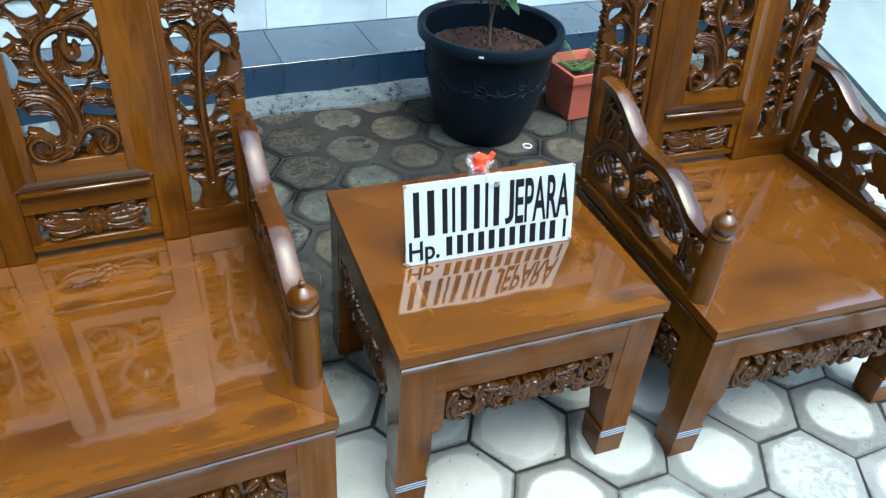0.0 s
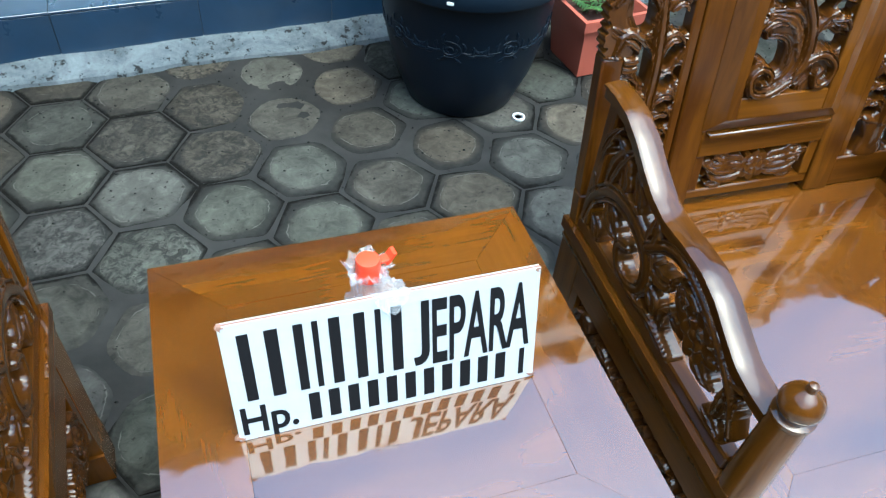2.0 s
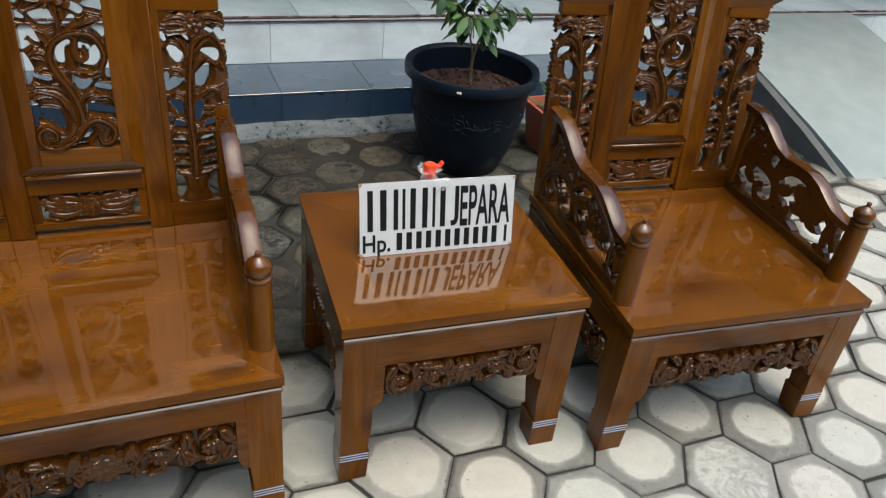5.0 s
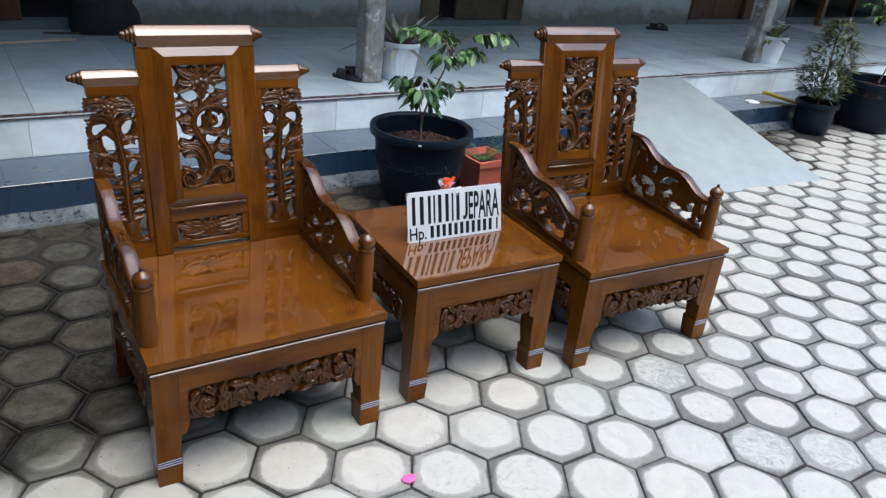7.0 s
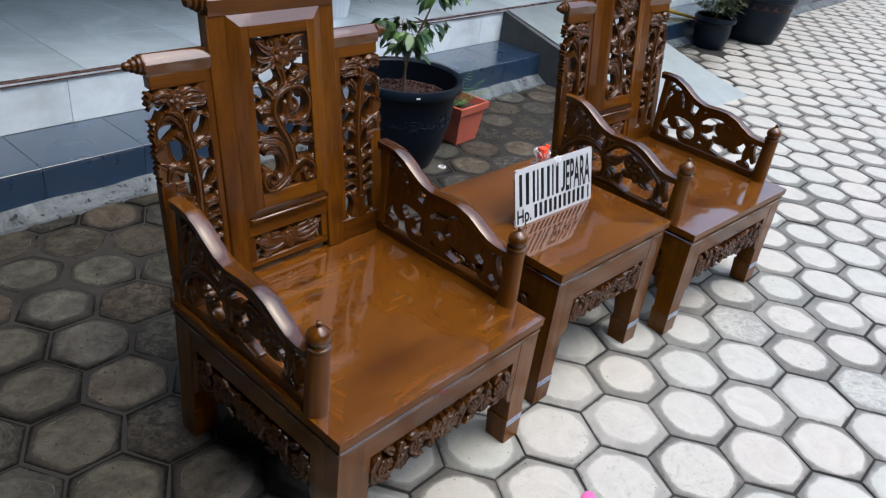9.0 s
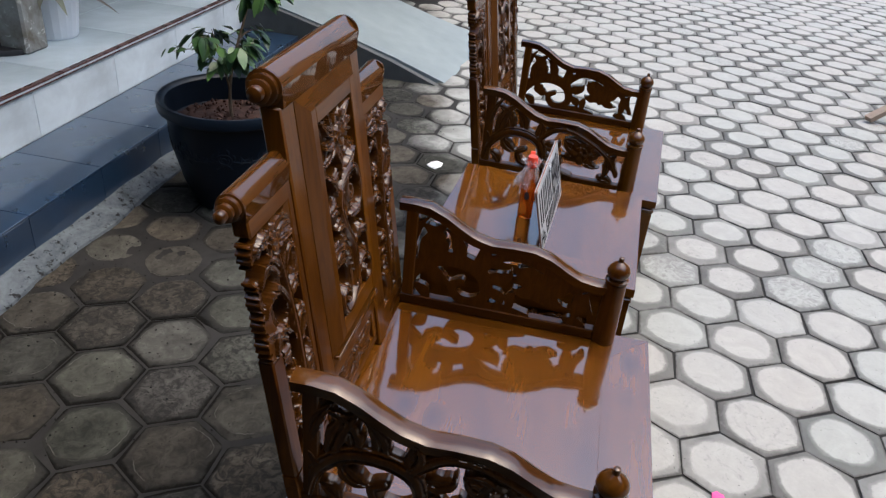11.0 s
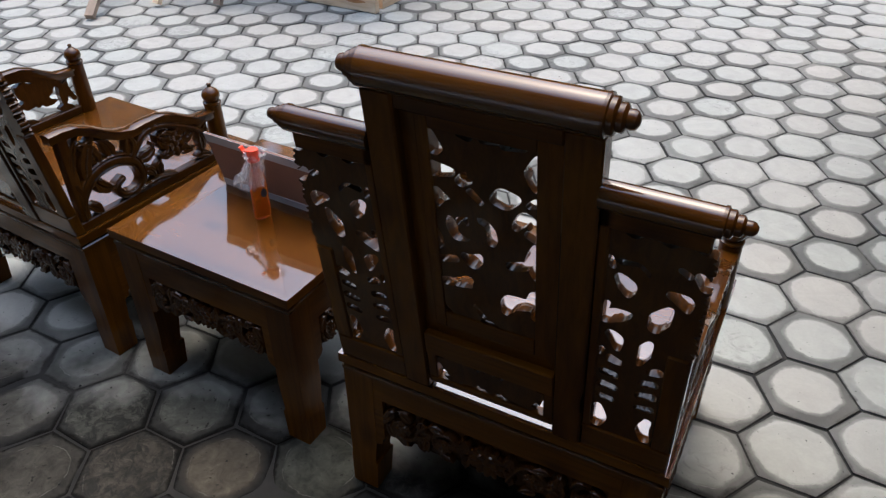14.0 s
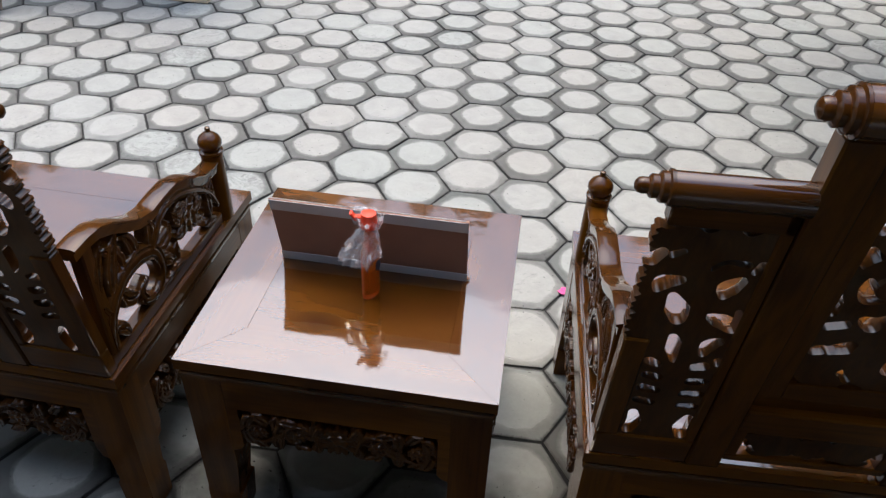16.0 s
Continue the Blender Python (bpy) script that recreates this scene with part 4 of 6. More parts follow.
def apron_carving(sh, half, z0, z1, mp):
    """Relief of flowers and leaves with a wavy lower edge."""
    zc, rnd, c = (z0 + z1) / 2, random.Random(5), Carving()
    h = z1 - z0
    for s in (-1, 1):
        for q, turn in ((0.40, 1), (0.80, -1)):
            # a round scroll with a small flower in its eye
            cu, r = s * half * q, h * 0.33
            ring = [(cu + s * r * (1 - 0.07 * i) * math.cos(2.9 - turn * 0.6 * i), zc + r * (1 - 0.07 * i) * math.sin(2.9 - turn * 0.6 * i)) for i in range(9)]
            c.stroke("stem", [(s * (half * (q - 0.22)), zc - turn * h * 0.25)] + ring, [5] + [6.2] * 8 + [4], 3)
            c.flower(cu, zc, h * 0.19, 9)
            for a in (60, 150, 250, 320):
                a += 30 * turn
                p = (cu + s * r * math.cos(radians(a)), zc + r * math.sin(radians(a)) * 0.8)
                c.leaf(p, a - 60 if s > 0 else 240 - a, 0.040, 0.0115, -s * 3, 0.85 + 0.2 * rnd.random())
        for q, a in ((0.16, 55), (0.16, -55), (0.20, 5), (0.60, 70), (0.60, -70), (0.95, 100), (0.95, -100), (0.58, 175)):
            c.leaf((s * half * q, zc + math.copysign(0.006, a)), a if s > 0 else 180 - a, 0.044, 0.0125, s * (3 if a > 0 else -3), 0.8 + 0.3 * rnd.random())
    c.flower(0.0, zc, h * 0.36, 12)
    edge = lambda U, V: V - z0 - 0.010 - 0.0035 * np.sin(U / half * 17 + 0.6) - 0.005 * np.cos(U / half * math.pi)
    c.carve(sh, -half, half, z0 - 0.002, z1, 0.0017, 0.0105, -0.019, lambda u, v, d: mp(u, v, d - 0.0085), edge, ground=-0.45)


def frame_top(parent, name, x0, x1, y0, y1, z0, z1, bx, by, label):
    """A panel held by four mitred frame boards, with hairline joints."""
    g = 0.0002
    mp = lambda u, v, d: (u, v, d)
    sh = Shape()
    sh.prism([(x0 + bx + g, y0 + by + g), (x1 - bx - g, y0 + by + g), (x1 - bx - g, y1 - by - g), (x0 + bx + g, y1 - by - g)], z0, z1 - 0.0003, mp, 0.0003)
    top = part(name, sh, TOP_X, parent, label)

    def dull_edges(ob, mat):
        ob.data.materials.append(mat)
        for p in ob.data.polygons:
            p.material_index = 1 if abs(p.normal.z) < 0.3 else 0

    for n, q in enumerate(([(x0, y0), (x1, y0), (x1 - bx, y0 + by), (x0 + bx, y0 + by)], [(x1, y1), (x0, y1), (x0 + bx, y1 - by), (x1 - bx, y1 - by)],
                           [(x0, y1), (x0, y0), (x0 + bx, y0 + by), (x0 + bx, y1 - by)], [(x1, y0), (x1, y1), (x1 - bx, y1 - by), (x1 - bx, y0 + by)])):
        sh = Shape()
        sh.prism(q, z0, z1, mp, 0.0004)
        dull_edges(part("frame_board", sh, TOP_X if n < 2 else TOP_Y, top), WOOD_X if n < 2 else WOOD_Y)


def leg(parent, x, y, sx, sy, w, top, name="leg"):
    """A square leg that narrows slightly to a foot block, the front ones with three pale inlaid lines; sx, sy point outwards."""
    sh = Shape()
    rows = []
    for z, k in ((top, 1.0), (0.17, 1.0), (0.10, 0.90), (0.088, 0.90), (0.086, 0.97), (0.0, 0.90)):
        xi, yi = x - sx * w * k, y - sy * w * k
        o = 0.0 if z > 0.09 else 0.0015
        rows.append([(x + sx * o, y + sy * o, z), (xi, y + sy * o, z), (xi, yi, z), (x + sx * o, yi, z)])
    sh.rings(rows)
    ob = part(name, sh, WOOD_Z, parent)
    # only the front legs carry the lines, on their front face
    for z in (0.066, 0.074, 0.082) if sy < 0 else ():
        s2 = Shape()
        s2.box(min(x + sx * 0.0005, x - sx * w * 0.945), max(x + sx * 0.0005, x - sx * w * 0.945), y + sy * 0.003, y - sy * 0.010, z, z + 0.0026, 0.0003)
        part("inlay", s2, INLAY, ob, "pale blue-white inlaid line")
    return ob


def stand(parent, x0, x1, y0, y1, top, w, zc0, zc1, corner):
    """Moulding, aprons with carved panels, and four legs under a top."""
    sh = Shape()
    sh.box(x0 + 0.012, x1 - 0.012, y0 + 0.012, y1 - 0.012, top - 0.034, top - 0.0225, 0.001)
    part("groove", sh, WOOD_X, parent)
    sh = Shape()
    sh.box(x0 + 0.003, x1 - 0.003, y0 + 0.003, y1 - 0.003, top - 0.046, top - 0.033, 0.005)
    part("moulding", sh, RAIL_X, parent)
    a = 0.006
    sides = (("front", x1 - x0, lambda u, v, d: ((x0 + x1) / 2 + u, y0 + a - d, v)), ("back", x1 - x0, lambda u, v, d: ((x0 + x1) / 2 - u, y1 - a + d, v)),
             ("left", y1 - y0, lambda u, v, d: (x0 + a - d, (y0 + y1) / 2 - u, v)), ("right", y1 - y0, lambda u, v, d: (x1 - a + d, (y0 + y1) / 2 + u, v)))
    for side, length, mp in sides:
        h = length / 2 - a - w
        pw = h - 0.022
        sh = Shape()
        zt = top - 0.045
        sh.prism([(h, zt), (-h, zt), (-h, zc1), (h, zc1)], -0.020, -0.001, mp, 0.0008)
        for s in (-1, 1):
            f = lambda u, v, d, s=s: mp(s * u, v, d)
            sh.prism([(h, zc1), (pw, zc1), (pw, zc0 - 0.004), (pw + 0.006, zc0 - 0.012), (pw + 0.008, corner), (h, corner - 0.006)], -0.020, -0.001, f, 0.0008)
        part("apron", sh, WOOD_X if side in ("front", "back") else WOOD_Y, parent)
        sh = Shape()
        apron_carving(sh, pw, zc0, zc1, mp)
        part("carved_apron_panel", sh, CARVED_LOW, parent, "relief of flowers and curling leaves")
    for sx, x in ((-1, x0 + a), (1, x1 - a)):
        for sy, y in ((-1, y0 + a), (1, y1 - a)):
            leg(parent, x, y, sx, sy, w, top - 0.045)


def stepped_end(sh, x, s, y, z, r, ln):
    """Turned rings that shrink to a rounded tip at a rail's end."""
    prof = [(r, 0), (r, 0.10), (r * 0.86, 0.14), (r * 0.86, 0.30), (r * 0.80, 0.34), (r * 0.64, 0.38), (r * 0.66, 0.55), (r * 0.58, 0.60), (r * 0.44, 0.64), (r * 0.46, 0.78), (r * 0.40, 0.90), (r * 0.22, 0.98), (r * 0.05, 1.0)]
    sh.lathe([(a, s * b * ln) for a, b in prof], (x, y, z), "x", 20)


def rail(parent, name, x0, x1, z, r, ends):
    """A rail with a flat front and a rounded crown, turned ends."""
    y = LEAN(0, z, 0)[1] + 0.004
    sec = [(-r * 0.95, -r), (-r * 0.95, r * 0.14), (-r * 0.91, r * 0.20), (-r * 0.18, r * 0.93), (-r * 0.08, r * 0.985)]
    sec += [(r * math.cos(a), r * math.sin(a)) for a in (radians(q) for q in (80, 60, 40, 20, 0, -20, -40, -60, -75, -90))]
    sh = Shape()
    sh.rings([[(x, y + a, z + b) for a, b in sec] for x in (x0, x0 + 0.002, x1 - 0.002, x1)])
    ob = part(name, sh, RAIL_X, parent, angle=32)
    for x, s in ends:
        s2 = Shape()
        stepped_end(s2, x, s, y, z, r * 0.98, 0.043)
        part("turned_end", s2, CARVED, ob)


def armchair():
    chair = empty("armchair", pose(-0.4695, -0.063, 0, 0, 0, 2.4), "glossy brown carved teak armchair with tall pierced back", "armchair", "carved armchairs")
    frame_top(chair, "seat", -0.347, 0.347, 0.0, 0.640, 0.388, 0.411, 0.105, 0.104, "shiny lacquered seat board with hairline joints")
    stand(chair, -0.347, 0.347, 0.0, 0.640, 0.411, 0.070, 0.190, 0.306, 0.165)
    for s in (-1, 1):
        sh = Shape()
        sh.lathe([(0.027, 0.4115), (0.0275, 0.43), (0.0245, 0.56), (0.0245, 0.576)], (s * 0.320, 0.109, 0), "z", 20)
        post = part("arm_post", sh, WOOD_Z, chair)
        sh = Shape()
        sh.lathe([(0.0235, 0.576), (0.0265, 0.579), (0.0265, 0.585), (0.020, 0.588), (0.0225, 0.592), (0.0268, 0.602), (0.0262, 0.610), (0.0215, 0.619), (0.0125, 0.626), (0.0065, 0.630), (0.0055, 0.633), (0.0065, 0.636), (0.0055, 0.640), (0.001, 0.642)], (s * 0.320, 0.109, 0), "z", 20)
        part("finial", sh, RAIL_Z, post, "turned onion-shaped finial")
        sh, rows = Shape(), []
        for i in range(41):
            y = 0.125 + 0.50 * i / 40
            z = arm_top(y)
            sl = (arm_top(y + 0.006) - arm_top(y - 0.006)) / 0.012
            k = 1 / math.hypot(1, sl)
            sec = ((-0.015, -0.024), (-0.015, -0.008), (-0.019, -0.006), (-0.019, -0.002), (-0.014, 0.0), (-0.005, 0.0012), (0.005, 0.0012), (0.014, 0.0), (0.019, -0.002), (0.019, -0.006), (0.015, -0.008), (0.015, -0.024))
            rows.append([(s * 0.322 + a, y - b * sl * k, z + b * k) for a, b in sec])
        sh.rings(rows)
        part("armrest", sh, RAIL_Y, chair, "wavy moulded armrest")
        sh = Shape()
        sh.box(s * 0.322 - 0.013, s * 0.322 + 0.013, 0.135, 0.612, 0.4112, 0.438, 0.003)
        part("arm_rail", sh, WOOD_Y, chair)
        sh = Shape()
        sh.box(s * 0.322 - 0.014, s * 0.322 + 0.014, 0.578, 0.607, 0.438, 0.674, 0.003)
        part("arm_stile", sh, WOOD_Z, chair)
        sh = Shape()
        arm_carving(sh, s)
        part("carved_arm_panel", sh, CARVED, chair, "pierced carving of a flower and curling leaves")
        # the back's frame on this side
        for name, x0, x1, z0, z1, d0, d1 in (("back_stile", 0.128, 0.181, 0.4112, 1.066, -0.018, 0.018), ("side_stile", 0.181, 0.198, 0.472, 0.958, -0.014, 0.014), ("side_foot", 0.181, 0.338, 0.4112, 0.472, -0.014, 0.014),
                                              ("side_head", 0.181, 0.330, 0.924, 0.960, -0.014, 0.014), ("outer_stile", 0.302, 0.338, 0.472, 0.712, -0.014, 0.014)):
            sh = Shape()
            sh.box(*sorted((s * x0, s * x1)), z0, z1, d0, d1, 0.003, lambda u, v, d: LEAN(u, v, d))
            part(name, sh, WOOD_X if name in ("side_foot", "side_head") else WOOD_Z, chair)
        sh = Shape()
        side_carving(sh, s)
        part("carved_side_panel", sh, CARVED, chair, "pierced carving of a leafy stem over a vase")
        rail(chair, "shoulder_rail", *sorted((s * 0.1795, s * 0.334)), 0.976, 0.0225, ((s * 0.334, s),))
    rail(chair, "crest_rail", -0.176, 0.176, 1.094, 0.030, ((-0.176, -1), (0.176, 1)))
    for name, x, z0, z1, d0, d1 in (("back_bottom_rail", 0.128, 0.428, 0.446, -0.012, 0.012), ("back_middle_rail", 0.128, 0.516, 0.572, -0.016, 0.016), ("back_top_rail", 0.128, 1.040, 1.066, -0.016, 0.018)):
        sh = Shape()
        sh.box(-x, x, z0, z1, d0, d1, 0.003, LEAN)
        part(name, sh, WOOD_X, chair)
    for s in (-1, 1):
        sh = Shape()
        sh.box(*sorted((s * 0.108, s * 0.128)), 0.446, 0.516, -0.012, 0.012, 0.002, LEAN)
        part("lower_stile", sh, WOOD_Z, chair)
        sh = Shape()
        sh.box(*sorted((s * 0.0845, s * 0.106)), 0.594, 1.040, 0.001, 0.0325, 0.0015, LEAN)
        part("panel_stile", sh, WOOD_Z, chair)
        sh = Shape()
        sh.rings([[LEAN(s * u, v, d) for u, v, d in ((0.1345, z0, 0.001), (0.1345, z0, 0.0190), (0.105, z1, 0.0325), (0.105, z1, 0.001))] for z0, z1 in ((0.570, 0.595), (1.064, 1.039))])
        part("bevel_moulding", sh, WOOD_Z, chair)
    for z0, z1 in ((0.594, 0.632), (1.011, 1.040)):
        sh = Shape()
        sh.box(-0.0845, 0.0845, z0, z1, 0.001, 0.0325, 0.0015, LEAN)
        part("panel_rail", sh, WOOD_X, chair)
    for za, zb in ((1.064, 1.039), (0.570, 0.595)):
        sh = Shape()
        sh.rings([[LEAN(x, za, 0.001), LEAN(x, za, 0.0190), LEAN(x2, zb, 0.0325), LEAN(x2, zb, 0.001)] for x, x2 in ((-0.134, -0.105), (0.134, 0.105))])
        part("bevel_moulding", sh, RAIL_X if za > 1 else WOOD_X, chair)
    sh = Shape()
    sh.box(-0.123, 0.123, 0.5600, 0.5685, 0.010, 0.0285, 0.002, LEAN)
    part("panel_lip", sh, RAIL_X, chair)
    sh = Shape()
    middle_carving(sh)
    part("carved_middle_panel", sh, CARVED, chair, "pierced carving of a scrolling stem and flower")
    sh = Shape()
    low_carving(sh)
    part("carved_lower_panel", sh, CARVED, chair, "small pierced flower and leaf panel")
    return chair


chair = armchair()
copy_thing(chair, pose(1.014, -0.066, 0, 0, 0, -1.5))

# ---- the side table ----
table = empty("side_table", pose(0, 0, 0), "square glossy brown teak table with carved aprons between the armchairs", "side table")
frame_top(table, "tabletop", 0.0, 0.573, 0.0, 0.566, 0.446, 0.470, 0.100, 0.100, "mirror-glossy lacquered top")
stand(table, 0.0, 0.573, 0.0, 0.566, 0.470, 0.072, 0.250, 0.350, 0.235)

# ---- on the table: the sign, the bottle ----
SIGN = Matrix.Translation((0.284, 0.249, 0.4706)) @ Euler((radians(90 - 13.5), 0, radians(-0.6))).to_matrix().to_4x4()
sign = empty("sign_board", SIGN, "white cardboard sign with black lettering leaning on a bottle", "sign")
sh = Shape()
sh.box(-0.190, 0.190, 0.0, 0.174, -0.0045, 0.0, 0.0008)
part("board", sh, CARD, sign, "brown corrugated cardboard")
sh = Shape()
sh.box(-0.1905, 0.1905, -0.0005, 0.1745, 0.0002, 0.0012, 0.0003)
part("face", sh, VINYL, sign, "white printed face")
for v0, v1 in ((0.0, 0.024), (0.148, 0.1745)):
    sh = Shape()
    sh.box(-0.1905, 0.1905, v0, v1, -0.0058, -0.0047, 0.0003)
    part("folded_edge", sh, VINYL, sign)


rr = random.Random(37)
for u, v in ((-0.187, 0.1715), (0.187, 0.1715), (-0.187, 0.003), (0.186, 0.004)):
    sh = Shape()
    n = 9
    for q in range(3):
        ring = [(u + rr.uniform(-0.004, 0.004) + (0.003 + 0.003 * rr.random()) * math.cos(2 * math.pi * i / n), v + rr.uniform(-0.002, 0.002) + (0.002 + 0.002 * rr.random()) * math.sin(2 * math.pi * i / n)) for i in range(n)]
    sh.prism(ring, -0.004, 0.0022, lambda a, b, d: (a, b, d), 0.0006)
    part("frayed_corner", sh, CARD, sign, "torn tan cardboard corner")


def bars(x0, x1, y0, y1, count, fill=0.6):
    step = (x1 - x0) / count
    for i in range(count):
        sh = Shape()
        sh.box(x0 + step * i, x0 + step * (i + fill), y0, y1, 0.0013, 0.0019, 0.0001)
        part("bar", sh, INK, sign)


def lettering(text, x, y, height, width):
    cu = bpy.data.curves.new("lettering", "FONT")
    cu.body, cu.extrude, cu.offset = text, 0.0, 0.02
    tmp = bpy.data.objects.new("lettering", cu)
    me = bpy.data.meshes.new_from_object(tmp)
    bpy.data.objects.remove(tmp)
    co = np.empty(len(me.vertices) * 3)
    me.vertices.foreach_get("co", co)
    co = co.reshape(-1, 3)
    lo, hi = co.min(0), co.max(0)
    base = lo[1] if text == "J" else 0.0
    co[:, 0] = (co[:, 0] - lo[0]) / (hi[0] - lo[0]) * width + x
    co[:, 1] = (co[:, 1] - base) / (hi[1] - base) * height + y
    co[:, 2] = 0.0019
    me.vertices.foreach_set("co", co.ravel())
    me.materials.append(INK)
    ob = new("lettering", me)
    ob.parent = sign
    return ob


for x, w in ((-0.166, 0.013), (-0.135, 0.015), (-0.105, 0.011), (-0.086, 0.007), (-0.064, 0.013), (-0.035, 0.013), (-0.013, 0.007), (0.009, 0.013)):
    bars(x - w / 2, x + w / 2, 0.0605, 0.1585, 1, 1.0)
lettering("J", 0.0285, 0.0605, 0.0975, 0.0205)
lettering("EPARA", 0.0525, 0.061, 0.097, 0.1285)
lettering("Hp.", -0.184, 0.0095, 0.042, 0.066)
bars(-0.1030, 0.1605, 0.0095, 0.0525, 11, 0.56)
bars(0.1690, 0.1760, 0.0095, 0.0525, 1, 1.0)

BOTTLE = pose(0.272, 0.331, 0.4705, 0, 0, 67)
bottle = empty("bottle", BOTTLE, "orange cleaning liquid bottle with red cap wrapped in film", "bottle")
sh = Shape()
sh.lathe([(0.018, 0.0), (0.0215, 0.003), (0.0225, 0.010), (0.0225, 0.092), (0.0205, 0.108), (0.0160, 0.128), (0.0120, 0.142), (0.0115, 0.158)], (0, 0, 0), "z", 24, 0.62)
part("body", sh, LIQUID, bottle, "clear plastic filled with orange liquid")
sh = Shape()
sh.lathe([(0.0135, 0.160), (0.0150, 0.162), (0.0150, 0.182), (0.0146, 0.184), (0.0150, 0.186), (0.0135, 0.191), (0.006, 0.192)], (0, 0, 0), "z", 20)
cap = part("cap", sh, RED, bottle, "bright red-orange cap")
sh = Shape()
sh.box(0.012, 0.027, -0.006, 0.006, 0.181, 0.185, 0.001)
sh.rings([[(0.023 + 0.009 * q + a, b, 0.178 + 0.014 * q) for a, b in ((-0.0022, -0.0065), (0.0022, -0.0065), (0.0022, 0.0065), (-0.0022, 0.0065))] for q in (0.0, 0.5, 1.0)])
lid = part("flip_lid", sh, RED, cap)
lid.matrix_basis = pose(0, 0, 0, 0, 0, -58)
sh = Shape()
sh.lathe([(0.0075, -0.0004), (0.0075, 0.0004)], (0, 0, 0), "z", 18, 1.6)
badge = part("badge", sh, BADGE, bottle, "small dark blue oval badge")
badge.matrix_basis = pose(-0.006, 0.0139, 0.074, 90, 0, 0)
sh = Shape()
rnd = random.Random(11)
rows = []
for z, r, lean in ((0.094, 0.043, 1.0), (0.099, 0.041, 0.95), (0.105, 0.040, 0.85), (0.112, 0.037, 0.7), (0.119, 0.034, 0.55), (0.127, 0.031, 0.4), (0.135, 0.028, 0.3), (0.143, 0.025, 0.2), (0.151, 0.021, 0.1), (0.159, 0.018, 0.05), (0.165, 0.0185, 0.0), (0.171, 0.022, 0.0), (0.177, 0.028, -0.1), (0.182, 0.031, -0.1)):
    ring = []
    for i in range(44):
        a = 2 * math.pi * i / 44
        q = r * (1.0 + 0.16 * math.sin(5 * a + 40 * z) + 0.10 * math.sin(11 * a - 90 * z) + 0.20 * rnd.uniform(-1, 1) * min(1.0, r / 0.03))
        # the skirt hangs away from the board, crumpled against its back
        u, v = 0.82 * q * math.cos(a) + 0.020 * lean * math.cos(-0.75), 0.82 * q * math.sin(a) + 0.020 * lean * math.sin(-0.75)
        ring.append([u, v, z + 0.007 * rnd.uniform(-1, 1)])
    rows.append(ring)
to_sign = SIGN.inverted() @ BOTTLE
for ring in rows:
    for p in ring:
        for _ in range(12):
            if (to_sign @ Vector(p)).z < -0.008:
                break
            p[0], p[1] = p[0] * 0.86 + 0.0012, p[1] * 0.86 + 0.0012
sh.rings(rows, True, False)
part("wrapping_film", sh, FILM, bottle, "crumpled transparent plastic film", 12)

sh, rr = Shape(), random.Random(23)
rows = []
for v, d, w in ((0.146, -0.016, 0.020), (0.158, -0.013, 0.023), (0.168, -0.009, 0.024), (0.1765, -0.005, 0.023), (0.1785, 0.001, 0.021), (0.174, 0.0040, 0.020), (0.167, 0.0048, 0.017), (0.160, 0.0050, 0.014), (0.150, 0.0045, 0.006)):
    rows.append([(0.004 + w * (q / 6 - 1) + 0.0018 * rr.uniform(-1, 1), v + 0.0018 * rr.uniform(-1, 1), d + (0.0030 * rr.random() if d > 0 else -0.003 * rr.random())) for q in range(13)])
sh.rings(rows, False, False)
flap = part("film_flap", sh, FILM, bottle, "film end hanging over the sign's upper edge", 12)
flap.matrix_basis = BOTTLE.inverted() @ SIGN

# ---- the porch of the house ----
HOUSE = pose(0, 1.945, 0, 0, 0, 3.2)


def placed(ob):
    ob.matrix_basis = HOUSE
    return ob


def hbox(name, dims, mat, label, category, b=0.003):
    sh = Shape()
    sh.box(*dims, b)
    return placed(thing(name, sh, mat, label, category, kind="structure"))


XL, XR, G0, G1 = -7.0, 12.0, 2.60, 3.78
hbox("porch_base", (XL, XR, 0.372, 2.60, -0.05, 0.388), GROUT, "concrete base of the porch", "porch")
for a, b in ((XL, G0), (G1, XR)):
    hbox("step_base", (a, b, 0.006, 0.371, -0.05, 0.176), NAVYJOINT, "concrete step before the porch", "step")
porch_floor = hbox("porch_floor", (XL, XR, 0.374, 2.598, 0.388, 0.392), GROUT, "shiny grey tiled porch floor", "floor")

# mortar strip at the foot of the step
sh = Shape()
rnd = random.Random(3)
rows = []
for i in range(140):
    x = XL + (G0 - XL) * i / 139
    j = 0.018 * noise.noise((x * 3.1, 0.3, 0)) + 0.012 * noise.noise((x * 11, 1.3, 0))
    k = 0.012 * noise.noise((x * 5, 2.7, 0)) + 0.006 * noise.noise((x * 17, 2.7, 0))
    rows.append([(x, -0.088 + j, -0.02), (x, -0.080 + j, 0.008), (x, -0.045 + j * 0.5, 0.022 + k), (x, -0.012, 0.044 + k), (x, 0.004, 0.046 + k), (x, 0.004, -0.02)])
sh.rings(rows)
placed(thing("mortar_strip", sh, MORTAR, "rough grey mortar strip along the step", "mortar", kind="structure"))
sh = Shape()
rows = []
for i in range(80):
    x = G1 + (XR - G1) * i / 79
    j = 0.018 * noise.noise((x * 3.1, 0.3, 0))
    rows.append([(x, -0.088 + j, -0.02), (x, -0.080 + j, 0.008), (x, -0.012, 0.044), (x, 0.004, 0.046), (x, 0.004, -0.02)])
sh.rings(rows)
placed(thing("mortar_strip", sh, MORTAR, "rough grey mortar strip along the step", "mortar", kind="structure"))

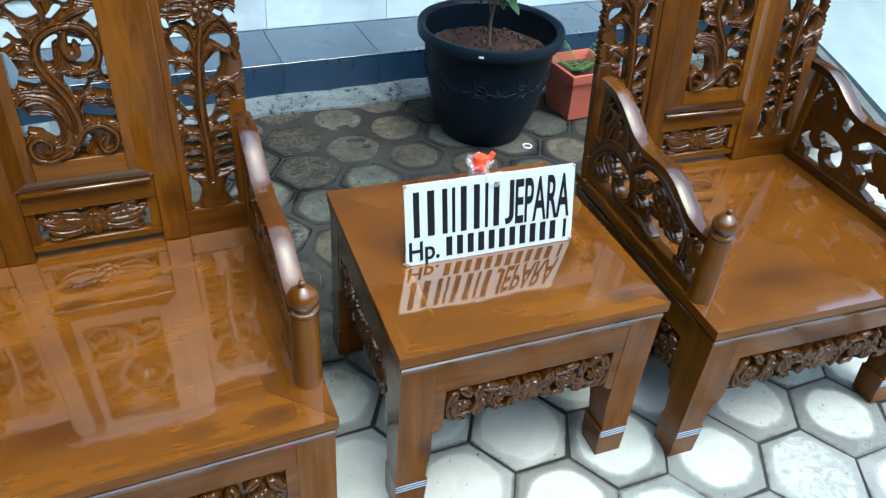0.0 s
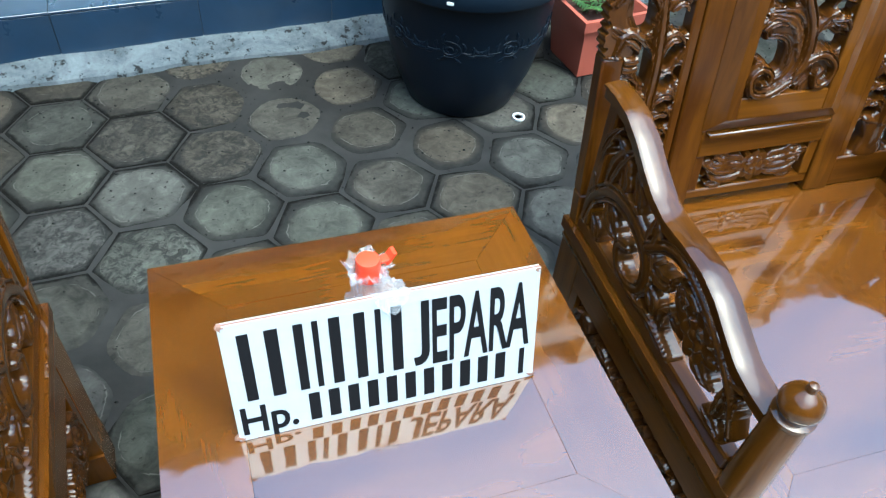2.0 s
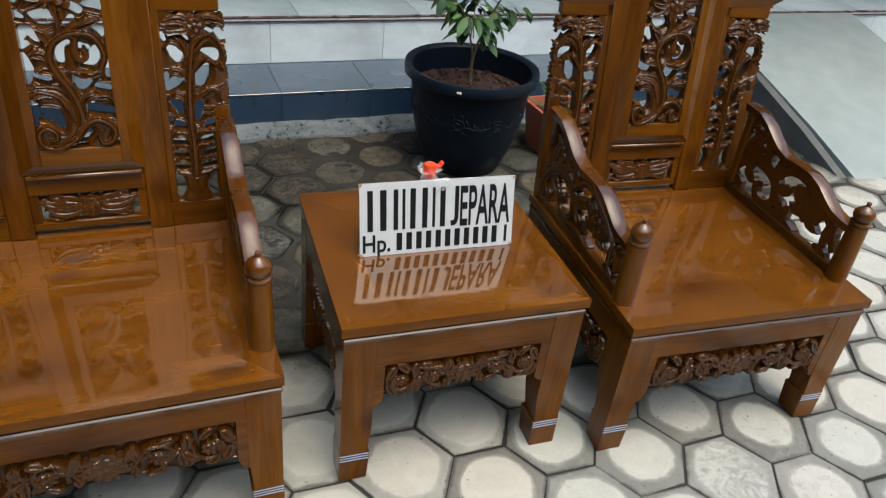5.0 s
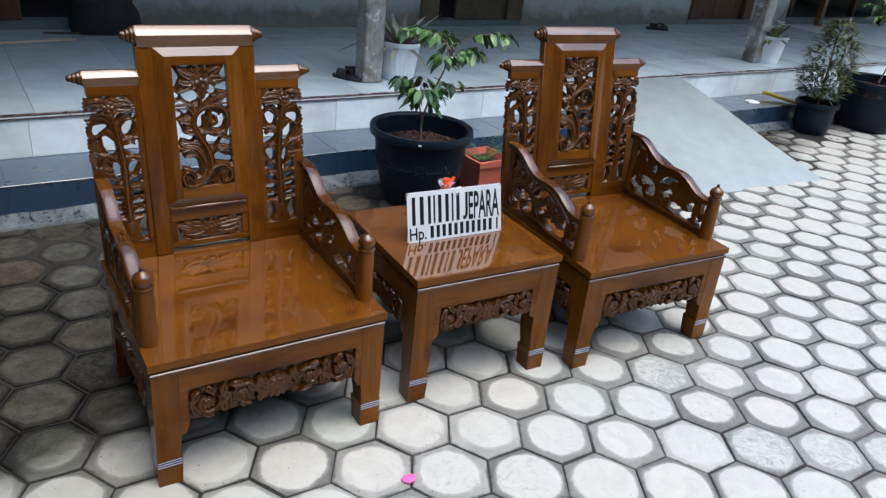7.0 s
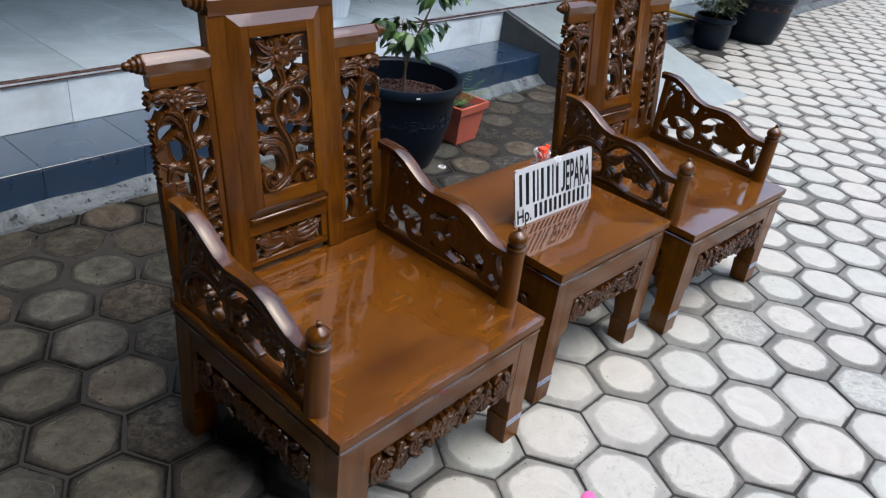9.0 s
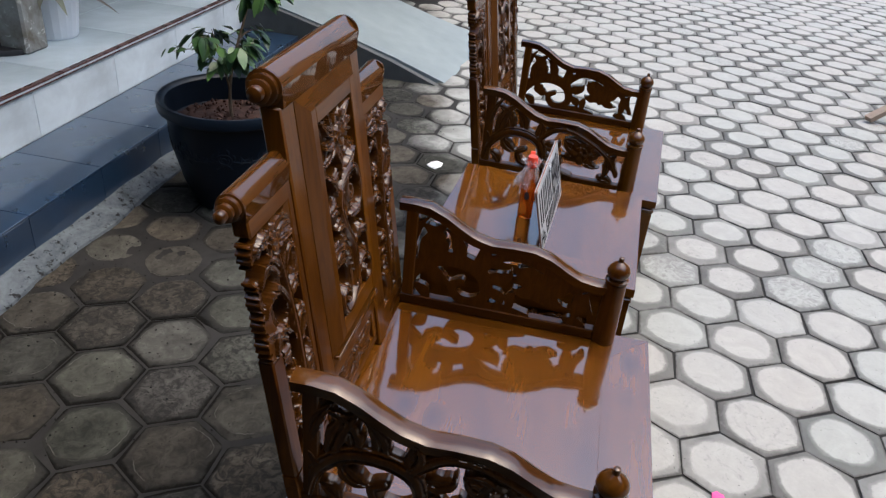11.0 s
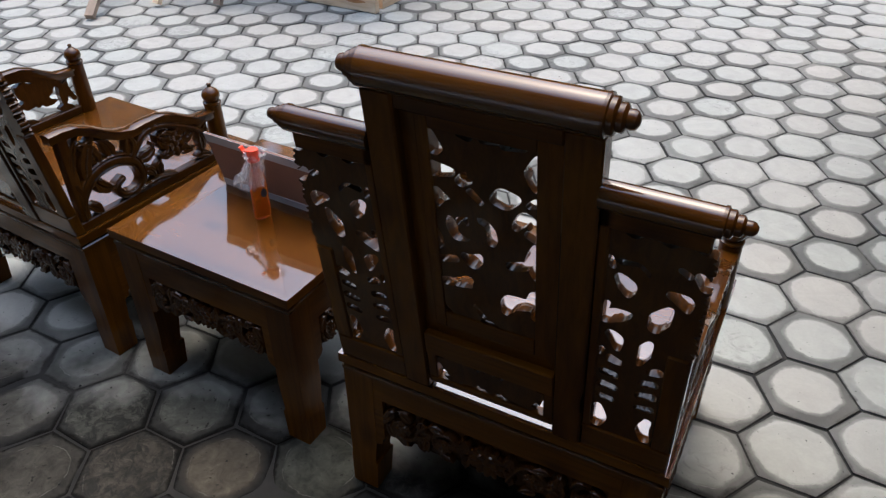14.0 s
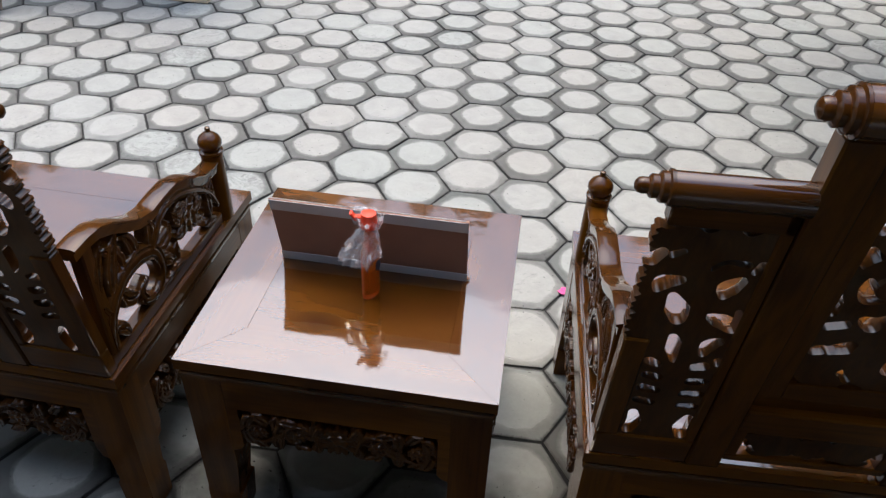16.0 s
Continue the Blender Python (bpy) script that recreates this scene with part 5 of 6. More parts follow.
# ramp of trowelled cement
sh = Shape()
rx0, rx1 = 2.62, 3.76
top = [(-0.97, 0.004), (-0.6, 0.118), (-0.2, 0.242), (0.2, 0.352), (0.36, 0.398), (0.40, 0.400)]
rows = []
for x in np.linspace(rx0, rx1, 9):
    e = 0.05 * noise.noise((x * 2.3, 5.1, 0))
    skew = -0.10 * (x - rx0)
    rows.append([(x + 0.03 * (0.4 - y), y + (e + skew + 0.06 if n == 0 else 0), z) for n, (y, z) in enumerate(top)] + [(x, 0.40, -0.05), (x + 0.03, -0.97 + e + skew, -0.05)])
sh.rings(rows)
placed(thing("ramp", sh, RAMP, "pale grey trowelled cement ramp up to the porch", "ramp", kind="structure"))
sh = Shape()
rows = []
for x in (rx0 - 0.03, rx0 + 0.02):
    rows.append([(x, -0.93, -0.02), (x, -0.6, 0.106), (x, -0.2, 0.232), (x, 0.2, 0.342), (x, 0.362, 0.390), (x, 0.362, -0.05)])
sh.rings(rows)
placed(thing("ramp_side", sh, CEMENT, "rough dark cement flank of the ramp", "ramp", kind="structure"))

# wall with three doorways
WALLY0, WALLY1, WTOP = 2.48, 2.64, 3.19
doors = ((-1.10, 0.02), (2.56, 3.76), (6.33, 7.50), (8.30, 11.40))
wall = empty("wall_back", HOUSE, "old white limewashed house wall with stained foot", "wall", kind="structure")
cuts = [XL] + [v for d in doors for v in d] + [XR]
for i in range(0, len(cuts), 2):
    sh = Shape()
    sh.box(cuts[i], cuts[i + 1], WALLY0, WALLY1, 0.392, WTOP, 0.004)
    part("wall_section", sh, WALL, wall)
for a, b in doors:
    sh = Shape()
    sh.box(a, b, WALLY0, WALLY1, 2.42, WTOP, 0.004)
    part("wall_section", sh, WALL, wall)
    sh = Shape()
    sh.box(a, b, WALLY0 - 0.02, WALLY1, 0.392, 0.455, 0.006)
    part("threshold", sh, RAMP, wall)
# back and floor of the unseen room, their shade painted as dark colour
hbox("inner_room", (XL, XR, 4.6, 4.7, 0.2, 3.2), INNER_SHADE, "room behind the doorways, its dimness put into the colour", "wall")
hbox("inner_floor", (XL, XR, 2.642, 4.6, 0.30, 0.39), INNER_SHADE, "floor behind the doorways, its dimness put into the colour", "floor")
hbox("wall_end_west", (XL - 0.15, XL, 0.38, 4.7, 0.0, 3.3), WALL, "limewashed end wall", "wall")
hbox("wall_end_east", (XR, XR + 0.15, 2.2, 4.7, 0.0, 3.3), WALL, "limewashed end wall", "wall")


def doorway(n, a, b, leaves, wood, jw=0.12):
    d = empty("door_%d" % n, HOUSE, "old weathered wooden double door standing partly open" if len(leaves) < 2 else "closed brown wooden door", "door", kind="structure")
    for x in (a, b - jw):
        sh = Shape()
        sh.box(x, x + jw, WALLY0 - 0.03, WALLY0 + 0.08, 0.455, 2.42, 0.006)
        part("jamb", sh, wood, d)
    sh = Shape()
    sh.box(a + jw, b - jw, WALLY0 - 0.03, WALLY0 + 0.08, 2.30, 2.42, 0.006)
    part("lintel", sh, wood, d)
    for x0, x1 in leaves:
        sh = Shape()
        y = WALLY0 + 0.02
        for c in ((x0, x0 + 0.1), (x1 - 0.1, x1)):
            sh.box(*c, y, y + 0.04, 0.457, 2.298, 0.004)
        for z0, z1 in ((0.457, 0.60), (1.25, 1.37), (2.18, 2.298)):
            sh.box(x0 + 0.1, x1 - 0.1, y + 0.002, y + 0.038, z0, z1, 0.004)
        lf = part("leaf", sh, wood, d)
        for z0, z1 in ((0.60, 1.25), (1.37, 2.18)):
            sh = Shape()
            sh.box(x0 + 0.09, x1 - 0.09, y + 0.012, y + 0.028, z0 - 0.01, z1 + 0.01, 0.012)
            part("panel", sh, wood, lf)


doorway(1, *doors[0], [(-0.98, -0.72)], DARKDOOR, 0.10)
doorway(2, *doors[1], [(2.974, 3.567)], OLDDOOR, 0.193)
doorway(3, *doors[2], [(6.49, 6.90), (6.90, 7.305)], DARKDOOR, 0.158)

# roof over the porch, with its eaves before the step
sh = Shape()
sh.rings([[(x, -0.35, 2.55), (x, 2.50, 3.20), (x, 4.7, 3.70), (x, 4.7, 3.78), (x, 2.50, 3.28), (x, -0.37, 2.61)] for x in (XL - 0.5, XR + 0.5)])
for k in range(int((XR - XL + 1.0) / 0.21)):
    x, out = XL - 0.5 + 0.21 * k, 0.02 * math.sin(k * 2.3) + 0.015 * math.sin(k * 0.7)
    arc = [(x + 0.105 - 0.105 * math.cos(a), 0.035 * math.sin(a)) for a in (math.pi * i / 6 for i in range(7))]
    sh.rings([[(u, y, 2.605 + 0.23 * (y + 0.35) + h) for u, h in arc] + [(u, y, 2.590 + 0.23 * (y + 0.35) + h) for u, h in reversed(arc)] for y in (-0.03, -0.43 + out)])
placed(thing("roof", sh, ROOF, "sloping tiled porch roof", "roof", kind="structure"))
# unseen ceiling, added as a reflector to brighten the porch
sh = Shape()
sh.rings([[(x, 0.62, 2.60), (x, 2.47, 2.60), (x, 2.47, 2.64), (x, 0.62, 2.64)] for x in (XL, XR)])
placed(thing("ceiling", sh, BOUNCE_BOARDS, "unseen pale ceiling added to bounce light into the porch", "ceiling", kind="structure"))
# not part of the known house: added overhead to keep the west side dim
sh = Shape()
sh.rings([[(x, -5.0, 2.06), (x, -0.66, 2.16), (x, -0.66, 2.24), (x, -5.0, 2.14)] for x in (XL - 0.5, -1.38)])
placed(thing("canopy", sh, ROOF, "unseen flat roof added to shade the yard's west side", "roof", kind="structure"))
# unseen wall, added to block western sky from the chairs' sides
hbox("wall_west", (-3.45, -3.30, -6.0, 0.0, -0.05, 3.3), CEMENT, "unseen raw cement wall added to darken the west side", "wall")
# a distant dark bank of trees across the yard
sh, rows = Shape(), []
for k in range(181):
    degrees = -172 + 157 * k / 180
    a = radians(degrees)
    top = (float(np.interp(degrees, (-68, -57, -15), (24.5, 19.0, 16.0))) + 2.0 * noise.noise((k * 0.11, 4.2, 0)) + 1.6 * noise.noise((k * 0.43, 1.7, 0)) + 0.9 * noise.noise((k * 1.3, 8.1, 0)))
    row = []
    for q, out in ((0.0, 0.0), (0.18, 1.2), (0.40, 0.2), (0.58, 1.0), (0.76, 0.0), (0.90, -1.2), (1.0, -3.0)):
        r = 32.0 - out - 1.3 * noise.noise((k * 0.7, q * 9.0, 2.0)) - 0.7 * noise.noise((k * 2.1, q * 23.0, 5.0))
        row.append((r * math.cos(a), r * math.sin(a), q * top + (0.8 * noise.noise((k * 1.7, q * 15.0, 7.0)) if q else -0.05)))
    rows.append(row + [(37.0 * math.cos(a), 37.0 * math.sin(a), top * 0.97), (37.0 * math.cos(a), 37.0 * math.sin(a), -0.05)])
sh.rings(rows)
thing("backdrop", sh, TREES, "distant dark green bank of trees", "backdrop", kind="structure")
for x in (-2.85, 1.08, 5.13):
    col = empty("column", HOUSE @ Matrix.Translation((x, 0.0, 0)), "square mouldy plastered porch column", "column", "porch columns", "structure")
    sh = Shape()
    sh.box(-0.068, 0.068, 0.60, 0.736, 0.4005, 2.60, 0.010)
    part("shaft", sh, COLUMN, col)

bench = empty("workbench", HOUSE @ Matrix.Translation((9.6, 2.55, 0.4005)), "dark wooden workbench inside the open bay", "workbench")
sh = Shape()
sh.box(-0.9, 0.9, -0.3, 0.3, 0.70, 0.76, 0.006)
part("top", sh, DARKDOOR, bench)
for x in (-0.8, 0.8):
    for y in (-0.24, 0.24):
        sh = Shape()
        sh.box(x - 0.04, x + 0.04, y - 0.04, y + 0.04, 0.0, 0.70, 0.005)
        part("leg", sh, DARKDOOR, bench)
bag = empty("black_bag", HOUSE @ Matrix.Translation((-0.20, 2.32, 0.4005)), "slumped black bag lying before the open doorway", "bag")
sh, rr = Shape(), random.Random(19)
sh.rings([[((0.24 * q + 0.02 * rr.random()) * math.cos(a), (0.12 * q + 0.02 * rr.random()) * math.sin(a), z + 0.03 * rr.random() * (z > 0.01)) for a in (2 * math.pi * i / 20 for i in range(20))] for q, z in ((0.9, 0.0), (1.0, 0.04), (0.95, 0.12), (0.75, 0.20), (0.4, 0.25), (0.1, 0.26))])
part("sack", sh, BLACK, bag)
sh = Shape()
sh.tube([(-0.16, 0, 0.20), (-0.10, -0.02, 0.31), (0.05, -0.02, 0.33), (0.12, 0, 0.22)], 0.012, 8)
part("handle", sh, BLACK, bag)
for k, (x0, y0, x1, y1) in enumerate(((-0.62, 2.30, -0.20, 2.22), (-0.95, 1.98, -0.45, 2.05))):
    sh = Shape()
    sh.tube([(x0, y0, 0.408), (x1, y1, 0.410)], 0.008, 6)
    placed(thing("stick", sh, PINE if k else BARK, "thin wooden stick lying on the porch floor", "stick"))

# ---- plants in pots ----


def pot(sh, r0, r1, h, wall=0.012, lip=0.018, n=40):
    sh.lathe([(r0 * 0.3, 0.0), (r0 * 0.96, 0.0), (r0, 0.008), (r0 + (r1 - r0) * 0.42, h * 0.25), (r0 + (r1 - r0) * 0.74, h * 0.55), (r1 - 0.012, h - 0.06), (r1 - 0.008, h - 0.052), (r1, h - 0.046), (r1 + lip * 0.9, h - 0.040), (r1 + lip, h - 0.030), (r1 + lip, h - 0.008), (r1 + lip * 0.8, h), (r1, h - 0.001), (r1 - wall, h - 0.012), (r1 - wall * 1.6, h * 0.76), (r1 * 0.4, h * 0.70)], (0, 0, 0), "z", n)


def soil(sh, r, z, seed, n=44):
    """Crumbly earth: a lumpy surface and loose clods."""
    rr = random.Random(seed)
    rows = [[(r * math.cos(2 * math.pi * i / n), r * math.sin(2 * math.pi * i / n), z - 0.03) for i in range(n)]]
    for q in (1.0, 0.92, 0.83, 0.74, 0.65, 0.55, 0.45, 0.35, 0.25, 0.15, 0.03):
        rows.append([(r * q * math.cos(a), r * q * math.sin(a), z + 0.012 * (1 - q) + 0.016 * noise.noise((r * q * math.cos(a) * 22, r * q * math.sin(a) * 22, seed)) + 0.007 * rr.uniform(-1, 1)) for a in (2 * math.pi * i / n for i in range(n))])
    sh.rings(rows)
    for _ in range(int(900 * r)):
        a, q, k = rr.uniform(0, 6.283), r * 0.94 * rr.random() ** 0.5, rr.uniform(0.003, 0.009)
        c = (q * math.cos(a), q * math.sin(a), z + 0.010)
        sh.lathe([(0.001, -k), (k * 0.9, -k * 0.4), (k, k * 0.2), (k * 0.55, k * 0.8), (0.001, k * rr.uniform(0.8, 1.1))], c, "z", 5)


def blade(sh, p, d, up, length, width, droop=0.3, fold=0.25):
    """One pointed leaf from p along d, folded a little along its midrib and drooping."""
    d, up = Vector(d).normalized(), Vector(up)
    s = d.cross(up)
    s = s.normalized() if s.length > 1e-4 else Vector((1, 0, 0))
    nrm = s.cross(d)
    pts, fs = [], []
    prof = ((0.0, 0.05), (0.18, 0.70), (0.42, 1.0), (0.68, 0.82), (0.87, 0.42), (1.0, 0.03))
    for k, w in prof:
        c = Vector(p) + d * length * k - Vector((0, 0, 1)) * droop * length * k * k
        pts += [c - s * width * w * 0.5 + nrm * fold * width * w * 0.5, c, c + s * width * w * 0.5 + nrm * fold * width * w * 0.5]
    for r in range(len(prof) - 1):
        a = r * 3
        fs += [(a, a + 1, a + 4, a + 3), (a + 1, a + 2, a + 5, a + 4)]
    sh.add(pts, fs)


def sapling(parent, base, height, seed, leaf_len, spread, mat, top_only=0.35, twigs=9):
    rr = random.Random(seed)
    stem = [(base[0] + 0.012 * math.sin(i * 1.1) + 0.010 * i, base[1] + 0.008 * math.cos(i * 1.7), base[2] + height * i / 9) for i in range(10)]
    sh = Shape()
    sh.tube(stem, [0.0075 - 0.0005 * i for i in range(10)], 7)
    lv = Shape()
    for k in range(twigs):
        f = top_only + (1 - top_only) * (k + 0.5) / twigs
        i = min(int(f * 9), 8)
        p = Vector(stem[i]).lerp(Vector(stem[i + 1]), f * 9 - i)
        a = k * 2.4 + rr.random() * 0.8
        ln = spread * (0.65 + 0.6 * rr.random()) * (1.15 - 0.45 * abs(f - 0.6))
        tw = [p + Vector((math.cos(a) * ln * q, math.sin(a) * ln * q, ln * (0.75 * q - 0.45 * q * q))) for q in (0, 0.25, 0.5, 0.75, 1.0)]
        tb = Shape()
        tb.tube(tw, [0.003, 0.0026, 0.0022, 0.0018, 0.0012], 5)
        part("branch", tb, BARK, parent)
        for q in range(11):
            f2 = 1.2 + 2.75 * q / 10
            c = tw[int(f2)].lerp(tw[int(f2) + 1], f2 - int(f2))
            b = a + (1 if q % 2 else -1) * rr.uniform(0.4, 1.5)
            size = leaf_len * rr.uniform(0.65, 1.15)
            blade(lv, c, (math.cos(b), math.sin(b), rr.uniform(-0.5, 0.35)), (rr.uniform(-0.4, 0.4), rr.uniform(-0.4, 0.4), 1), size, size * rr.uniform(0.38, 0.5), rr.uniform(0.3, 0.8))
        blade(lv, tw[-1], tw[-1] - tw[-2], (0, 0, 1), leaf_len, leaf_len * 0.42)
    part("trunk", sh, BARK, parent)
    part("crown", lv, mat, parent, "many small pointed leaves", 180)


def forked_sapling(parent, branches, seed, leaf_len, mat):
    """A thin stem that forks; each branch is (points, thickness, leaves) and carries drooping oval leaves."""
    rr, lv = random.Random(seed), Shape()
    for n, (pts, r, leaves) in enumerate(branches):
        path, tb = spline(pts, 6), Shape()
        tb.tube(path, [r * (1 - 0.65 * i / len(path)) for i in range(len(path))], 7)
        part("trunk" if n == 0 else "branch", tb, BARK, parent)
        for q in range(leaves):
            f = (len(path) - 2) * (0.25 + 0.75 * (q + rr.random()) / leaves) if leaves else 0
            c = Vector(path[int(f)]).lerp(Vector(path[int(f) + 1]), f - int(f))
            d = Vector(path[int(f) + 1]) - Vector(path[int(f)])
            a = math.atan2(d.y, d.x) + (1 if q % 2 else -1) * rr.uniform(0.3, 1.6)
            # each leaf hangs on a short stalk, its blade tilted its own way
            stalk = c + Vector((math.cos(a), math.sin(a), 0.25)) * rr.uniform(0.008, 0.055)
            size = leaf_len * rr.uniform(0.5, 1.15)
            blade(lv, stalk, (math.cos(a), math.sin(a), rr.uniform(-1.3, 0.15)), (rr.uniform(-0.5, 0.5), rr.uniform(-0.5, 0.5), 1), size, size * rr.uniform(0.48, 0.62), rr.uniform(0.05, 0.45), rr.uniform(0.0, 0.35))
    part("crown", lv, mat, parent, "loose clusters of drooping oval leaves", 180)


big = empty("potted_sapling", pose(0.864, 1.588, 0, 0, 0, 0), "large black plastic pot with brown soil and a leafy sapling", "potted plant", "potted plants")
sh = Shape()
pot(sh, 0.165, 0.260, 0.435)
bp = part("pot", sh, BLACKPOT, big, "ribbed black plastic tub", 40)
tub = lambda v: float(np.interp(v, (0.008, 0.109, 0.239, 0.375), (0.165, 0.205, 0.2353, 0.248)))
for k in range(9):
    a = 2 * math.pi * k / 9
    sh = Shape()
    f = lambda u, v, d, a=a: ((tub(v) + d) * math.cos(a + u / 0.22), (tub(v) + d) * math.sin(a + u / 0.22), v)
    # a rose of nested curls between two sprays of leaves
    for q in range(3):
        sh.ribbon([((0.009 + 0.009 * q) * math.cos(w), 0.262 + (0.008 + 0.008 * q) * math.sin(w)) for w in (2.1 * q + 0.45 * i for i in range(11))], [0.002, 0.0032, 0.002], 0.0025, f, -0.004, False)
    for sd in (-1, 1):
        sh.ribbon([(sd * (0.024 + 0.012 * i), 0.258 - 0.004 * i + 0.0011 * i * i) for i in range(6)], [0.002, 0.0022, 0.0012], 0.0022, f, -0.004, False)
        for u, v, q, ln in ((0.034, 0.259, 62, 0.030), (0.040, 0.254, -48, 0.028), (0.056, 0.252, 55, 0.028), (0.062, 0.252, -30, 0.026), (0.080, 0.256, 25, 0.022), (0.016, 0.286, 70, 0.024), (0.014, 0.238, -65, 0.022)):
            sh.ribbon(curl((sd * u, v), q if sd > 0 else 180 - q, ln, sd * 4, sd * 9, 6), [0.002, 0.0055, 0.001], 0.0025, f, -0.004, False)
    part("embossed_flower", sh, BLACKPOT, bp)
sh = Shape()
sh.box(-0.009, 0.009, -0.2802, -0.2782, 0.408, 0.416, 0.0003)
lab = part("label", sh, PAPER, bp, "tiny white sticker")
lab.matrix_basis = pose(0, 0, 0, 0, 0, -30)
sh = Shape()
soil(sh, 0.230, 0.330, 2)
part("soil", sh, SOIL, big)
upper = (([(0.0, 0.0, 0.33), (-0.004, 0.0, 0.46), (0.03, -0.015, 0.60), (0.08, -0.04, 0.74), (0.11, -0.06, 0.88)], 0.0075, 0),
         ([(0.11, -0.06, 0.87), (0.20, -0.11, 0.925), (0.30, -0.16, 0.935), (0.33, -0.18, 0.915)], 0.0035, 40),
         ([(0.10, -0.05, 0.84), (0.06, 0.0, 0.90), (-0.02, 0.05, 0.925), (-0.10, 0.09, 0.90)], 0.0035, 70),
         ([(0.09, -0.045, 0.78), (0.15, -0.10, 0.85), (0.20, -0.14, 0.83)], 0.0032, 52),
         ([(0.08, -0.04, 0.75), (0.04, -0.11, 0.82), (0.0, -0.16, 0.83)], 0.0032, 52),
         ([(0.09, -0.05, 0.80), (0.12, 0.03, 0.88), (0.14, 0.11, 0.90)], 0.0032, 52),
         ([(0.05, -0.025, 0.65), (0.11, -0.05, 0.67), (0.15, -0.09, 0.64)], 0.0028, 8))
lower = (([(-0.002, 0.0, 0.45), (-0.03, 0.01, 0.57), (-0.07, 0.03, 0.66), (-0.11, 0.05, 0.68)], 0.0045, 50),
         ([(-0.002, 0.0, 0.48), (0.03, -0.02, 0.60), (0.06, -0.04, 0.67)], 0.003, 34),
         ([(-0.02, 0.01, 0.54), (-0.04, -0.05, 0.63), (-0.06, -0.09, 0.65)], 0.003, 36),
         ([(-0.01, 0.005, 0.54), (0.0, 0.05, 0.64), (0.03, 0.08, 0.67)], 0.003, 34),
         ([(-0.02, 0.02, 0.56), (-0.05, 0.10, 0.61), (-0.06, 0.20, 0.59)], 0.0025, 11))
forked_sapling(big, upper + lower, 4, 0.062, LEAF)

planter = empty("square_planter", pose(1.330, 1.655, 0, 0, 0, 6), "square terracotta-red plastic planter with a small fern", "potted plant", "potted plants")
sh = Shape()
sq = lambda h, z: [(-h, -h, z), (h, -h, z), (h, h, z), (-h, h, z)]
sh.rings([sq(0.085, 0.0), sq(0.105, 0.172), sq(0.118, 0.175), sq(0.122, 0.212), sq(0.110, 0.213), sq(0.098, 0.172)])
part("pot", sh, TERRACOTTA, planter)
sh = Shape()
sh.box(-0.099, 0.099, -0.099, 0.099, 0.13, 0.180, 0.006)
part("soil", sh, SOIL, planter)
sh = Shape()
rr = random.Random(8)
for a, ln, rise in ((0.25, 0.30, 0.20), (-0.15, 0.21, 0.12), (1.6, 0.15, 0.10), (2.9, 0.17, 0.08), (4.2, 0.14, 0.07), (5.3, 0.20, 0.12)):
    for q in range(1, 19):
        f = q / 19
        c = Vector((-0.02 + math.cos(a) * ln * f, math.sin(a) * ln * f, 0.180 + rise * f * (1.6 - 0.6 * f)))
        for sd in (-1, 1):
            blade(sh, c, (math.cos(a + sd * 1.0), math.sin(a + sd * 1.0), 0.15), (0, 0, 1), 0.038 * (1.1 - f), 0.009, 0.2)
part("crown", sh, LEAF, planter, "narrow fern fronds", 180)


def white_pot(x, y, seed, flowers):
    w = empty("white_flowerpot", HOUSE @ Matrix.Translation((x, y, 0.4005)), "white plastic flowerpot with striped spiky leaves" if not flowers else "white plastic flowerpot with pale flowers", "potted plant", "potted plants")
    sh = Shape()
    n = 48
    rows = []
    for r, z in ((0.02, 0.0), (0.100, 0.0), (0.105, 0.01), (0.132, 0.210), (0.146, 0.225), (0.149, 0.250), (0.140, 0.251), (0.122, 0.21), (0.03, 0.205)):
        rows.append([((r + (0.0018 if 0.005 < z < 0.215 and i % 2 and r > 0.05 else 0)) * math.cos(2 * math.pi * i / n), (r + (0.0018 if 0.005 < z < 0.215 and i % 2 and r > 0.05 else 0)) * math.sin(2 * math.pi * i / n), z) for i in range(n)])
    sh.rings(rows)
    part("pot", sh, WHITEPOT, w, "", 20)
    sh = Shape()
    soil(sh, 0.123, 0.213, seed, 18)
    part("soil", sh, SOIL, w)
    sh = Shape()
    rr = random.Random(seed)
    for k in range(46 if not flowers else 26):
        a = k * 2.4
        up = 0.25 + 1.5 * rr.random() ** 1.3
        blade(sh, (0.03 * math.cos(a), 0.03 * math.sin(a), 0.20), (math.cos(a), math.sin(a), up), (0, 0, 1), (0.26 + 0.22 * rr.random()) * (0.6 if flowers else 1), 0.034 if not flowers else 0.05, rr.uniform(0.15, 0.5))
    part("crown", sh, STRIPED if not flowers else SHRUB, w, "", 180)
    if flowers:
        sh = Shape()
        for k in range(10):
            a = k * 2.4
            c = Vector((0.07 * math.cos(a), 0.07 * math.sin(a), 0.30 + 0.08 * rr.random()))
            for q in range(5):
                blade(sh, c, (math.cos(q * 1.26), math.sin(q * 1.26), 0.3), (0, 0, 1), 0.028, 0.02, 0.1)
        part("blossoms", sh, PAPER, w, "pale blossoms", 180)


white_pot(1.32, 0.70, 21, False)
white_pot(5.28, 0.62, 22, True)


